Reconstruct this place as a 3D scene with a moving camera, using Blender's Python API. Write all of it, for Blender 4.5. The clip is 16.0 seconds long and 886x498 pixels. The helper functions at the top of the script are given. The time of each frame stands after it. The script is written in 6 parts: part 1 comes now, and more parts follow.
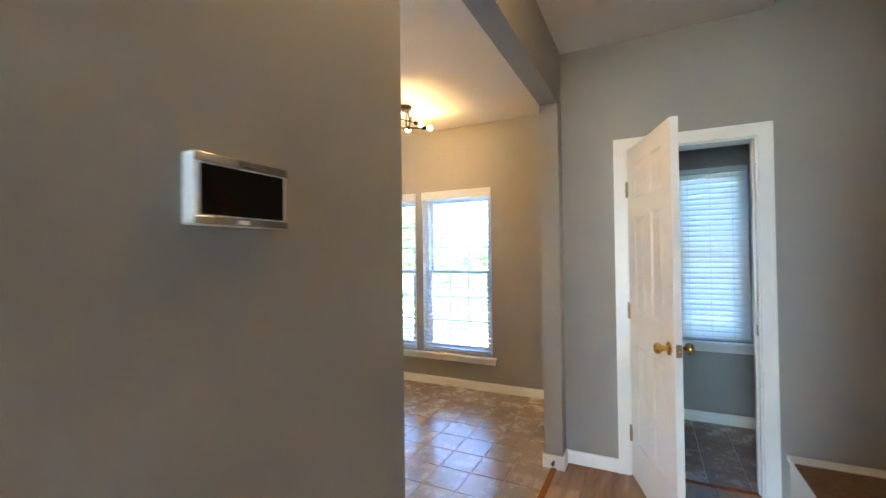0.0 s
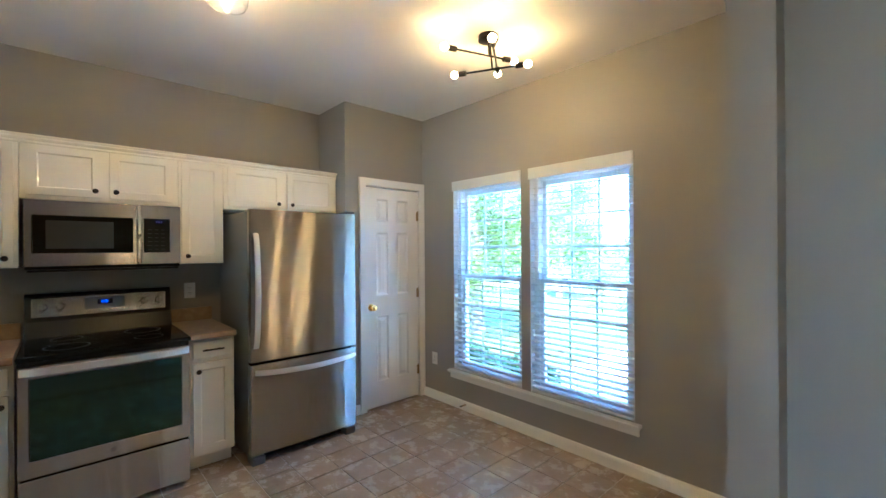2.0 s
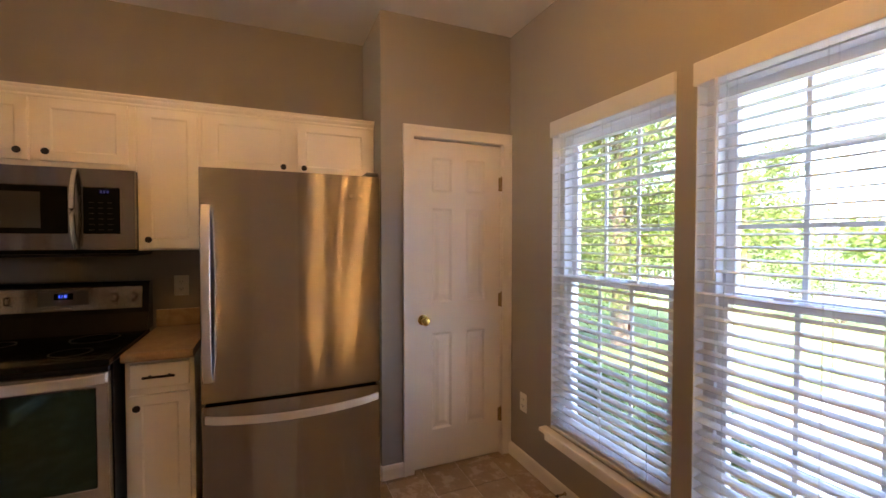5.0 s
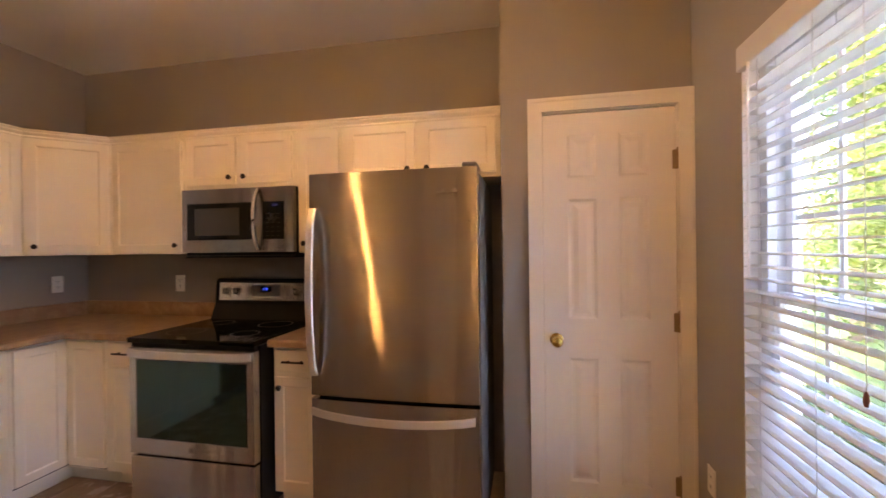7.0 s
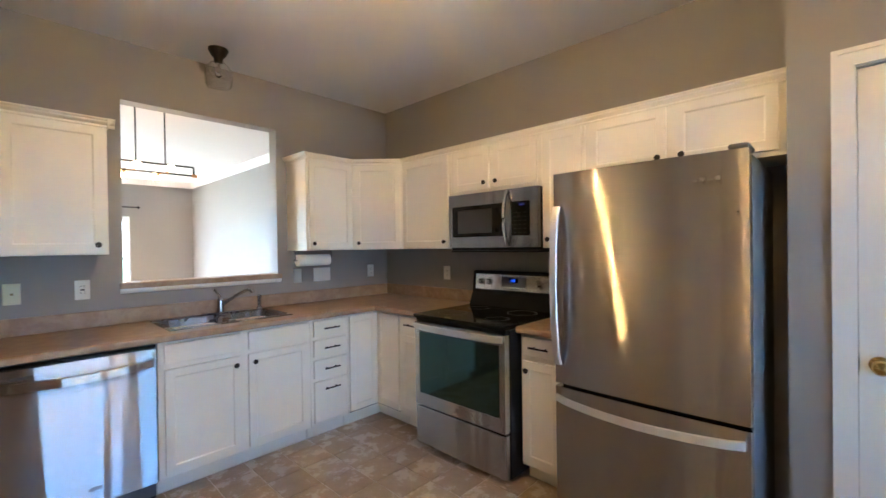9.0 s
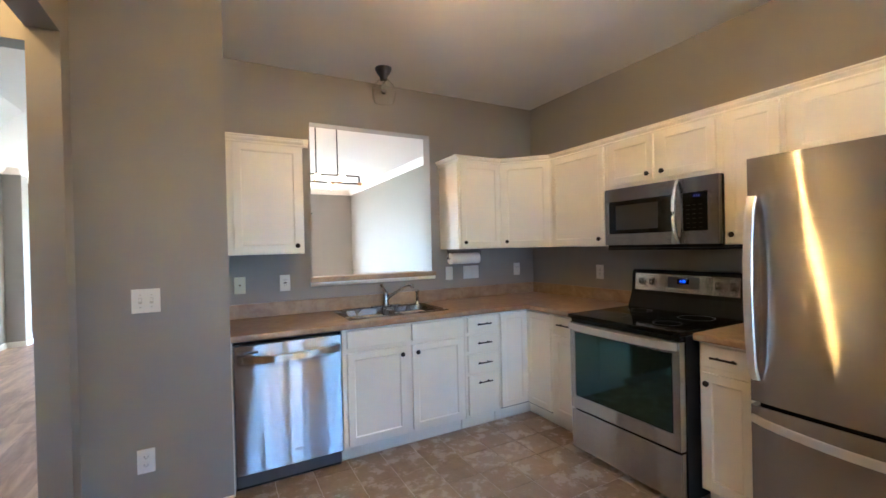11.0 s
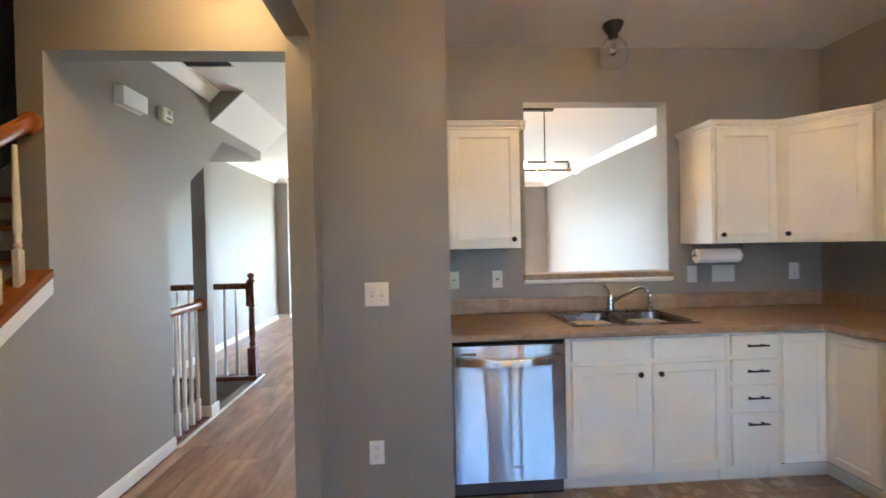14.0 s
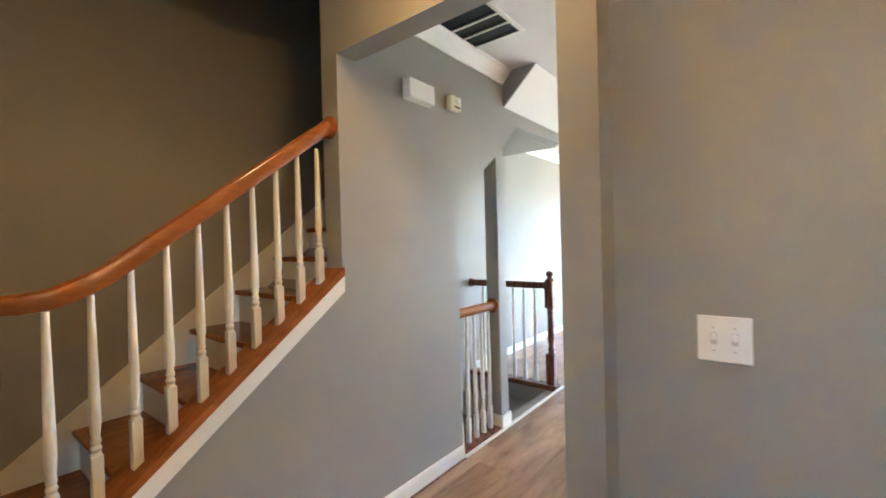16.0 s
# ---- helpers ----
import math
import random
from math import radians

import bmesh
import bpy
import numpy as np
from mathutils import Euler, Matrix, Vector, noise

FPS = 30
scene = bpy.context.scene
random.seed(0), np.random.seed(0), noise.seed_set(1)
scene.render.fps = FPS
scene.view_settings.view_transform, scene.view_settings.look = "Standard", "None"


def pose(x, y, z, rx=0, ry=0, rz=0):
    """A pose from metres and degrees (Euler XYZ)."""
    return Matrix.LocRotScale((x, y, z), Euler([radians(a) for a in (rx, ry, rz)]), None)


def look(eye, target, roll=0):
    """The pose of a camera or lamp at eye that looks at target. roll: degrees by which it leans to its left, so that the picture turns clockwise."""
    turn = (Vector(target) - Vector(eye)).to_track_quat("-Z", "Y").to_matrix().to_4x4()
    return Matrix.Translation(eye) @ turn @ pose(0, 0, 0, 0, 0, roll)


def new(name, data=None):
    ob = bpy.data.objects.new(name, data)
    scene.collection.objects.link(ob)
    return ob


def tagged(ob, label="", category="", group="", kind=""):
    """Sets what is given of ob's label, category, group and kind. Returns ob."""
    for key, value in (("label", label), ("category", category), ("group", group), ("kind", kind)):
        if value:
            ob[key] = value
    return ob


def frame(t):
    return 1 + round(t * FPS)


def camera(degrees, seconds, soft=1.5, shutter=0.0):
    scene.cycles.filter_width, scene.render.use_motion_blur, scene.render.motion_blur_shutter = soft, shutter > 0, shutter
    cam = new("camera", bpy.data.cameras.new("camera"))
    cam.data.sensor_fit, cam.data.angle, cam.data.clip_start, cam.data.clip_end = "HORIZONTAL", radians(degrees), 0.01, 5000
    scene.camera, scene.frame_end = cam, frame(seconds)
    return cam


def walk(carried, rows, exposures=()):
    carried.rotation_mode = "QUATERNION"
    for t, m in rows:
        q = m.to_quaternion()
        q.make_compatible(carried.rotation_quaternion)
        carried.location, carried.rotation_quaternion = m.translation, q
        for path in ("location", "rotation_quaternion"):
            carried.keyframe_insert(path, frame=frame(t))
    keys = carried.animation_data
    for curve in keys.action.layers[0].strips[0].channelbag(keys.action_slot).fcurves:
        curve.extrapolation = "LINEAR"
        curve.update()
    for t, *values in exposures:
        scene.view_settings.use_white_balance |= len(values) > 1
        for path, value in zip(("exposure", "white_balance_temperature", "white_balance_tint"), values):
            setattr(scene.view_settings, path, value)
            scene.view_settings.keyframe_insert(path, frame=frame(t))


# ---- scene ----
cam = camera(93.6, 16.0, shutter=0.3)
PATH = [
    (0, (4.005, -4.011, 1.389), (3.123, -2.217, 1.418), -0.7),
    (0.3, (3.96, -3.756, 1.391), (3.031, -1.986, 1.422), -0.7),
    (0.5, (3.937, -3.598, 1.396), (2.957, -1.855, 1.421), -0.5),
    (0.7, (3.926, -3.425, 1.405), (2.884, -1.718, 1.427), -0.4),
    (0.9, (3.893, -3.281, 1.399), (2.792, -1.611, 1.433), -0.2),
    (1, (3.875, -3.216, 1.439), (2.742, -1.568, 1.454), -0.5),
    (1.5, (3.785, -2.903, 1.452), (2.464, -1.402, 1.46), -0.4),
    (2, (3.711, -2.676, 1.457), (2.236, -1.327, 1.457), -0.4),
    (2.5, (3.659, -2.482, 1.453), (2.08, -1.256, 1.447), -0.3),
    (3, (3.575, -2.316, 1.439), (1.925, -1.186, 1.429), -0.3),
    (5.5, (2.662, -1.24, 1.416), (0.748, -0.662, 1.381), -0.3),
    (6, (2.541, -1.029, 1.389), (0.563, -0.731, 1.381), -0.7),
    (6.5, (2.552, -0.873, 1.361), (0.553, -0.923, 1.356), -0.7),
    (7, (2.581, -0.739, 1.383), (0.623, -1.143, 1.378), -0.7),
    (7.5, (2.603, -0.665, 1.373), (0.742, -1.396, 1.372), -0.7),
    (8, (2.622, -0.66, 1.381), (0.899, -1.675, 1.374), -0.6),
    (8.5, (2.651, -0.68, 1.388), (1.072, -1.908, 1.372), -0.7),
    (9, (2.675, -0.714, 1.389), (1.23, -2.096, 1.373), -0.8),
    (9.5, (2.676, -0.726, 1.4), (1.37, -2.241, 1.375), -0.9),
    (10, (2.717, -0.755, 1.397), (1.534, -2.367, 1.374), -1.1),
    (12.5, (2.835, -0.833, 1.388), (2.218, -2.735, 1.373), -1.2),
    (13, (2.847, -0.872, 1.386), (2.345, -2.808, 1.364), -1.1),
    (13.5, (2.876, -1.016, 1.39), (2.535, -2.987, 1.366), -1.2),
    (14, (2.904, -1.228, 1.402), (2.785, -3.224, 1.376), -1.2),
    (14.5, (2.862, -1.443, 1.417), (3.047, -3.434, 1.388), -1.3),
    (15, (2.866, -1.629, 1.408), (3.405, -3.554, 1.379), -1.5),
    (15.5, (2.942, -1.807, 1.419), (3.835, -3.597, 1.39), -1.6),
    (16, (3.014, -2.026, 1.421), (4.255, -3.595, 1.397), -1.5),
]
EXPOSURES = [
    (0.0, 5.62, 5120, 1), (0.6, 5.32, 4820, -1), (1.5, 5.14, 4530, -4), (3.0, 5.24, 4380, -5), (5.4, 4.46, 7700, 26), (6.6, 4.68, 8100, 31),
    (7.4, 5.1, 6700, 17), (8.0, 5.27, 5250, 4), (10.0, 5.3, 5120, 2), (12.5, 5.32, 5300, 2), (14.3, 5.24, 5450, 4), (16.0, 5.66, 5450, 2),
]
walk(cam, [(t, look(eye, target, roll)) for t, eye, target, roll in PATH], EXPOSURES)

# ---- world, sun ----
world = bpy.data.worlds.new("world")
scene.world = world
world.use_nodes = True
wn = world.node_tree
sky = wn.nodes.new("ShaderNodeTexSky")
sky.sky_type, sky.sun_disc = "NISHITA", False
sky.sun_elevation, sky.sun_rotation = radians(50), radians(130.6)
sky.ozone_density, sky.dust_density = 6.0, 2.5
bg = wn.nodes["Background"]
bg.inputs["Strength"].default_value = 0.14
wn.links.new(sky.outputs[0], bg.inputs[0])
sun = new("sun", bpy.data.lights.new("sun", "SUN"))
sun.data.energy, sun.data.angle, sun.data.color = 3.0, radians(0.5), (1.0, 0.96, 0.90)
sun.matrix_world = look((4.9, -4.2, 7.66), (0.0, 0.0, 0.0))
# area lamp added in the living room's west-hand window to brighten the east wall
daylight = new("window_daylight", bpy.data.lights.new("window_daylight", "AREA"))
daylight.data.shape, daylight.data.size, daylight.data.size_y = "RECTANGLE", 0.86, 1.55
daylight.data.energy, daylight.data.color = 0.7, (0.86, 0.94, 1.0)
daylight.matrix_world = look((1.51, -10.42, 1.22), (1.51, -4.0, 1.22))
# area lamp added at the wide opening ending the living room, to lift the hall
garden = new("garden_fill_lamp", bpy.data.lights.new("garden_fill_lamp", "AREA"))
garden.data.shape, garden.data.size, garden.data.size_y = "RECTANGLE", 2.1, 1.8
garden.data.energy, garden.data.color = 1.1, (1.0, 0.99, 0.95)
garden.matrix_world = look((3.45, -10.42, 1.05), (3.45, -4.0, 1.05))
WARM = (1.0, 0.51, 0.15)
BULB = 5.8


# ---- materials ----
def nodes_of(m):
    return m.node_tree.nodes, m.node_tree.links, m.node_tree.nodes["Principled BSDF"]


def mat(name, color, rough=0.5, metal=0.0, vary=0.08, scale=6.0, fine=90.0, bump=0.05, stretch=(1, 1, 1), random_ob=0.0, coat=0.0, rvary=0.08):
    """Colour varied by a large and a fine noise, with fine relief."""
    m = bpy.data.materials.new(name)
    m.use_nodes = True
    n, l, b = nodes_of(m)
    tc = n.new("ShaderNodeTexCoord")
    mp = n.new("ShaderNodeMapping")
    mp.inputs["Scale"].default_value = stretch
    l.new(tc.outputs["Object"], mp.inputs[0])
    big, small = n.new("ShaderNodeTexNoise"), n.new("ShaderNodeTexNoise")
    big.inputs["Scale"].default_value, small.inputs["Scale"].default_value = scale, fine
    big.inputs["Detail"].default_value, small.inputs["Detail"].default_value = 4, 3
    for t in (big, small):
        l.new(mp.outputs[0], t.inputs["Vector"])
    mix = n.new("ShaderNodeMath")
    mix.operation = "MULTIPLY_ADD"
    mix.inputs[1].default_value = 0.35
    l.new(small.outputs[0], mix.inputs[0])
    l.new(big.outputs[0], mix.inputs[2])
    last = mix.outputs[0]
    if random_ob:
        oi = n.new("ShaderNodeObjectInfo")
        add = n.new("ShaderNodeMath")
        add.operation = "MULTIPLY_ADD"
        add.inputs[1].default_value = random_ob
        l.new(oi.outputs["Random"], add.inputs[0])
        l.new(last, add.inputs[2])
        last = add.outputs[0]
    ramp = n.new("ShaderNodeMapRange")
    mid = 0.67 + random_ob * 0.5
    ramp.inputs[1].default_value, ramp.inputs[2].default_value = mid - 0.35 - random_ob * 0.5, mid + 0.35 + random_ob * 0.5
    ramp.inputs[3].default_value, ramp.inputs[4].default_value = 1 - vary, 1 + vary
    l.new(last, ramp.inputs[0])
    col = n.new("ShaderNodeMix")
    col.data_type, col.blend_type = "RGBA", "MULTIPLY"
    col.inputs[0].default_value = 1.0
    col.inputs[6].default_value = (*color, 1)
    l.new(ramp.outputs[0], col.inputs[7])
    l.new(col.outputs[2], b.inputs["Base Color"])
    rr = n.new("ShaderNodeMapRange")
    rr.inputs[1].default_value, rr.inputs[2].default_value = 0.3, 0.7
    rr.inputs[3].default_value, rr.inputs[4].default_value = max(0.02, rough * (1 - rvary)), min(1, rough * (1 + rvary))
    l.new(big.outputs[0], rr.inputs[0])
    l.new(rr.outputs[0], b.inputs["Roughness"])
    b.inputs["Metallic"].default_value = metal
    b.inputs["Coat Weight"].default_value = coat
    if bump:
        bp = n.new("ShaderNodeBump")
        bp.inputs["Strength"].default_value, bp.inputs["Distance"].default_value = bump, 0.004
        l.new(small.outputs[0], bp.inputs["Height"])
        l.new(bp.outputs[0], b.inputs["Normal"])
    return m


def two_tone(name, dark, light, rough, scale, stretch, detail=6, distort=0.6, random_ob=0.0, lo=0.35, hi=0.7, bump=0.08):
    """Veined or grained surfaces: a stretched, distorted noise between two colours, shifted from piece to piece."""
    m = bpy.data.materials.new(name)
    m.use_nodes = True
    n, l, b = nodes_of(m)
    tc, mp = n.new("ShaderNodeTexCoord"), n.new("ShaderNodeMapping")
    mp.inputs["Scale"].default_value = stretch
    oi = n.new("ShaderNodeObjectInfo")
    sh = n.new("ShaderNodeVectorMath")
    sh.operation = "MULTIPLY"
    sh.inputs[1].default_value = (31.0, 17.0, 23.0) if random_ob else (0, 0, 0)
    l.new(oi.outputs["Random"], sh.inputs[0])
    l.new(sh.outputs[0], mp.inputs["Location"])
    l.new(tc.outputs["Object"], mp.inputs[0])
    t1, t2 = n.new("ShaderNodeTexNoise"), n.new("ShaderNodeTexNoise")
    t1.inputs["Scale"].default_value, t1.inputs["Detail"].default_value, t1.inputs["Distortion"].default_value = scale, detail, distort
    t2.inputs["Scale"].default_value, t2.inputs["Detail"].default_value = scale * 7, 4
    l.new(mp.outputs[0], t1.inputs["Vector"])
    l.new(mp.outputs[0], t2.inputs["Vector"])
    a = n.new("ShaderNodeMath")
    a.operation, a.inputs[1].default_value = "MULTIPLY_ADD", 0.3
    l.new(t2.outputs[0], a.inputs[0])
    l.new(t1.outputs[0], a.inputs[2])
    c = n.new("ShaderNodeMath")
    c.operation, c.inputs[1].default_value = "MULTIPLY_ADD", random_ob
    l.new(oi.outputs["Random"], c.inputs[0])
    l.new(a.outputs[0], c.inputs[2])
    r = n.new("ShaderNodeMapRange")
    r.inputs[1].default_value, r.inputs[2].default_value = lo + 0.15, hi + 0.15 + random_ob
    l.new(c.outputs[0], r.inputs[0])
    mix = n.new("ShaderNodeMix")
    mix.data_type = "RGBA"
    mix.inputs[6].default_value, mix.inputs[7].default_value = (*dark, 1), (*light, 1)
    l.new(r.outputs[0], mix.inputs[0])
    l.new(mix.outputs[2], b.inputs["Base Color"])
    rr = n.new("ShaderNodeMapRange")
    rr.inputs[3].default_value, rr.inputs[4].default_value = rough * 0.85, min(1, rough * 1.15)
    l.new(t1.outputs[0], rr.inputs[0])
    l.new(rr.outputs[0], b.inputs["Roughness"])
    bp = n.new("ShaderNodeBump")
    bp.inputs["Strength"].default_value, bp.inputs["Distance"].default_value = bump, 0.004
    l.new(a.outputs[0], bp.inputs["Height"])
    l.new(bp.outputs[0], b.inputs["Normal"])
    return m


def stone_tile(name, dark, light, vein, rough):
    """Soft mottled stone with pale cloudy veins, shifted from tile to tile."""
    m = two_tone(name, dark, light, rough, 8.0, (1, 1, 1), detail=9, distort=0.1, random_ob=0.22, lo=0.22, hi=0.72, bump=0.03)
    n, l, b = nodes_of(m)
    mp = [x for x in n if x.type == "MAPPING"][0]
    for x in [x for x in n if x.type == "TEX_NOISE"]:
        x.inputs["Roughness"].default_value = 0.72
    base = b.inputs["Base Color"].links[0].from_socket
    t, gate = n.new("ShaderNodeTexNoise"), n.new("ShaderNodeTexNoise")
    t.inputs["Scale"].default_value, t.inputs["Detail"].default_value, t.inputs["Distortion"].default_value = 11.0, 9, 0.0
    t.inputs["Roughness"].default_value = 0.75
    gate.inputs["Scale"].default_value, gate.inputs["Detail"].default_value = 4.0, 2
    l.new(mp.outputs[0], t.inputs["Vector"])
    l.new(mp.outputs[0], gate.inputs["Vector"])
    d, a = n.new("ShaderNodeMath"), n.new("ShaderNodeMath")
    d.operation, d.inputs[1].default_value = "SUBTRACT", 0.5
    a.operation = "ABSOLUTE"
    l.new(t.outputs[0], d.inputs[0])
    l.new(d.outputs[0], a.inputs[0])
    r, g, f = n.new("ShaderNodeMapRange"), n.new("ShaderNodeMapRange"), n.new("ShaderNodeMath")
    r.inputs[1].default_value, r.inputs[2].default_value, r.inputs[3].default_value, r.inputs[4].default_value = 0.0, 0.16, 0.16, 0.0
    g.inputs[1].default_value, g.inputs[2].default_value = 0.38, 0.68
    l.new(a.outputs[0], r.inputs[0])
    l.new(gate.outputs[0], g.inputs[0])
    f.operation = "MULTIPLY"
    l.new(r.outputs[0], f.inputs[0])
    l.new(g.outputs[0], f.inputs[1])
    mix = n.new("ShaderNodeMix")
    mix.data_type = "RGBA"
    mix.inputs[7].default_value = (*vein, 1)
    l.new(f.outputs[0], mix.inputs[0])
    l.new(base, mix.inputs[6])
    l.new(mix.outputs[2], b.inputs["Base Color"])
    return m


def steel(name, color, rough, wave=0.25, brush=0.42):
    """Brushed stainless sheet, slightly wavy."""
    m = mat(name, color, rough, 1.0, 0.02, 2.0, 260.0, 0.004, (1, 1, 0.02), rvary=0.06)
    n, l, b = nodes_of(m)
    tc, mp, w = n.new("ShaderNodeTexCoord"), n.new("ShaderNodeMapping"), n.new("ShaderNodeTexNoise")
    mp.inputs["Scale"].default_value = (6.5, 6.5, 0.35)
    w.inputs["Scale"].default_value, w.inputs["Detail"].default_value = 1.0, 1
    l.new(tc.outputs["Object"], mp.inputs[0])
    l.new(mp.outputs[0], w.inputs["Vector"])
    bp = n.new("ShaderNodeBump")
    bp.inputs["Strength"].default_value, bp.inputs["Distance"].default_value = wave, 0.03
    l.new(w.outputs[0], bp.inputs["Height"])
    old = b.inputs["Normal"].links[0].from_node
    l.new(bp.outputs[0], old.inputs["Normal"])
    grain = n.new("ShaderNodeCombineXYZ")
    grain.inputs[2].default_value = 1.0
    l.new(grain.outputs[0], b.inputs["Tangent"])
    b.inputs["Anisotropic"].default_value = 0.9
    # the level brushing scatters light up and down
    wnz, lean, up, add, nrm = n.new("ShaderNodeTexWhiteNoise"), n.new("ShaderNodeMapRange"), n.new("ShaderNodeCombineXYZ"), n.new("ShaderNodeVectorMath"), n.new("ShaderNodeVectorMath")
    l.new(tc.outputs["Object"], wnz.inputs["Vector"])
    lean.inputs[3].default_value, lean.inputs[4].default_value = -brush, brush
    l.new(wnz.outputs["Value"], lean.inputs[0])
    l.new(lean.outputs[0], up.inputs[2])
    l.new(old.outputs[0], add.inputs[0])
    l.new(up.outputs[0], add.inputs[1])
    nrm.operation = "NORMALIZE"
    l.new(add.outputs[0], nrm.inputs[0])
    l.new(nrm.outputs[0], b.inputs["Normal"])
    return m


def glow(name, color, strength):
    m = bpy.data.materials.new(name)
    m.use_nodes = True
    b = m.node_tree.nodes["Principled BSDF"]
    b.inputs["Base Color"].default_value = (0.02, 0.02, 0.02, 1)
    b.inputs["Emission Color"].default_value = (*color, 1)
    b.inputs["Emission Strength"].default_value = strength
    return m


def glass(name, color=(1, 1, 1), rough=0.0):
    m = bpy.data.materials.new(name)
    m.use_nodes = True
    b = m.node_tree.nodes["Principled BSDF"]
    b.inputs["Base Color"].default_value = (*color, 1)
    b.inputs["Transmission Weight"].default_value = 1.0
    b.inputs["Roughness"].default_value, b.inputs["IOR"].default_value = rough, 1.45
    return m


WALL = mat("wall_paint", (0.305, 0.29, 0.265), 0.55, vary=0.05, scale=1.2, fine=220, bump=0.06)
CEIL = mat("ceiling_paint", (0.78, 0.77, 0.76), 0.8, vary=0.03, scale=1.0, fine=160, bump=0.06)
TRIM = mat("trim_paint", (0.79, 0.78, 0.735), 0.32, vary=0.04, scale=3, fine=70, bump=0.03)
DOORP = mat("door_paint", (0.80, 0.785, 0.735), 0.36, vary=0.04, scale=3, fine=90, bump=0.05, stretch=(1, 1, 0.15))
CABP = mat("cabinet_paint", (0.84, 0.81, 0.70), 0.34, vary=0.04, scale=3, fine=80, bump=0.03)
CROWNP = mat("crown_paint", (0.85, 0.84, 0.82), 0.4, vary=0.03)
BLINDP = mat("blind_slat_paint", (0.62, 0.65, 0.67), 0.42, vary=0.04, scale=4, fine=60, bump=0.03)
BACKLIT = mat("backlit_slat_paint", (0.82, 0.84, 0.85), 0.45, vary=0.04, scale=4, fine=60, bump=0.03)
bn, bl, bb = nodes_of(BACKLIT)
thin, both = bn.new("ShaderNodeBsdfTranslucent"), bn.new("ShaderNodeMixShader")
thin.inputs[0].default_value = (0.86, 0.85, 0.80, 1)
both.inputs[0].default_value = 0.3
bl.new(bb.outputs[0], both.inputs[1]), bl.new(thin.outputs[0], both.inputs[2])
bl.new(both.outputs[0], bn["Material Output"].inputs[0])
VINYL = mat("window_vinyl", (0.80, 0.82, 0.84), 0.35, vary=0.03)
STEEL = steel("stainless_steel", (0.40, 0.385, 0.37), 0.09, 0.15, 0.7)
STEELB = steel("stainless_steel_bright", (0.55, 0.55, 0.55), 0.16, 0.34, 0.4)
STEELD = steel("stainless_steel_door", (0.34, 0.34, 0.35), 0.15, 0.36, 0.6)
SATIN = mat("satin_steel", (0.74, 0.73, 0.71), 0.46, 1.0, vary=0.04, scale=6, fine=220, bump=0.01)
CHROME = mat("chrome", (0.42, 0.42, 0.43), 0.13, 1.0, vary=0.03, bump=0.0)
SINKM = mat("sink_steel", (0.27, 0.265, 0.26), 0.27, 1.0, vary=0.06, scale=8, fine=200, bump=0.03)
BLACKM = mat("black_bronze", (0.025, 0.022, 0.02), 0.38, 0.6, vary=0.15, scale=30, bump=0.03)
BLACKE = mat("black_enamel", (0.008, 0.008, 0.009), 0.32, vary=0.1, scale=10, bump=0.02)
BLACKG = mat("black_glass", (0.006, 0.007, 0.007), 0.06, vary=0.1, scale=5, bump=0.0)
OVENG = mat("oven_glass", (0.012, 0.018, 0.017), 0.07, vary=0.1, scale=4, bump=0.0, coat=0.22)
OVENG.node_tree.nodes["Principled BSDF"].inputs["Specular Tint"].default_value = (0.42, 1.0, 0.86, 1)
for dark_glass, level in ((BLACKG, 0.22), (OVENG, 0.85), (BLACKE, 0.18)):
    dark_glass.node_tree.nodes["Principled BSDF"].inputs["Specular IOR Level"].default_value = level
DARKP = mat("dark_print", (0.03, 0.03, 0.032), 0.3, vary=0.05, bump=0.0)
GREYP = mat("grey_plastic", (0.10, 0.10, 0.105), 0.45, vary=0.08, bump=0.03)
BRASS = mat("polished_brass", (0.70, 0.48, 0.16), 0.18, 1.0, vary=0.06, scale=20, bump=0.0)
HINGEM = mat("antique_brass", (0.32, 0.24, 0.13), 0.4, 1.0, vary=0.12, scale=40, bump=0.03)
PLASTIC = mat("white_plastic", (0.80, 0.79, 0.75), 0.35, vary=0.03, bump=0.0)
IVORY = mat("ivory_plastic", (0.74, 0.70, 0.52), 0.4, vary=0.03, bump=0.0)
SLOT = mat("slot_dark", (0.03, 0.03, 0.03), 0.6, vary=0.05, bump=0.0)
PAPER = mat("paper_towel", (0.84, 0.83, 0.80), 0.9, vary=0.04, scale=20, fine=150, bump=0.3)
COUNTER = two_tone("laminate_counter", (0.30, 0.20, 0.125), (0.42, 0.31, 0.20), 0.38, 9, (1, 1, 1), distort=1.2, bump=0.02)
TILE = stone_tile("stone_look_tile", (0.245, 0.189, 0.143), (0.44, 0.358, 0.28), (0.60, 0.52, 0.43), 0.27)
GROUT = mat("grout", (0.62, 0.57, 0.50), 0.8, vary=0.1, scale=30, bump=0.1)
PLANK = two_tone("hickory_plank", (0.165, 0.082, 0.042), (0.49, 0.315, 0.19), 0.36, 2.6, (2.6, 0.5, 1), detail=6, distort=1.3, random_ob=0.16, lo=0.30, hi=0.66, bump=0.06)
OAK = two_tone("stained_oak", (0.235, 0.076, 0.018), (0.33, 0.118, 0.028), 0.17, 3.0, (7, 1, 7), detail=6, distort=0.8, bump=0.04)
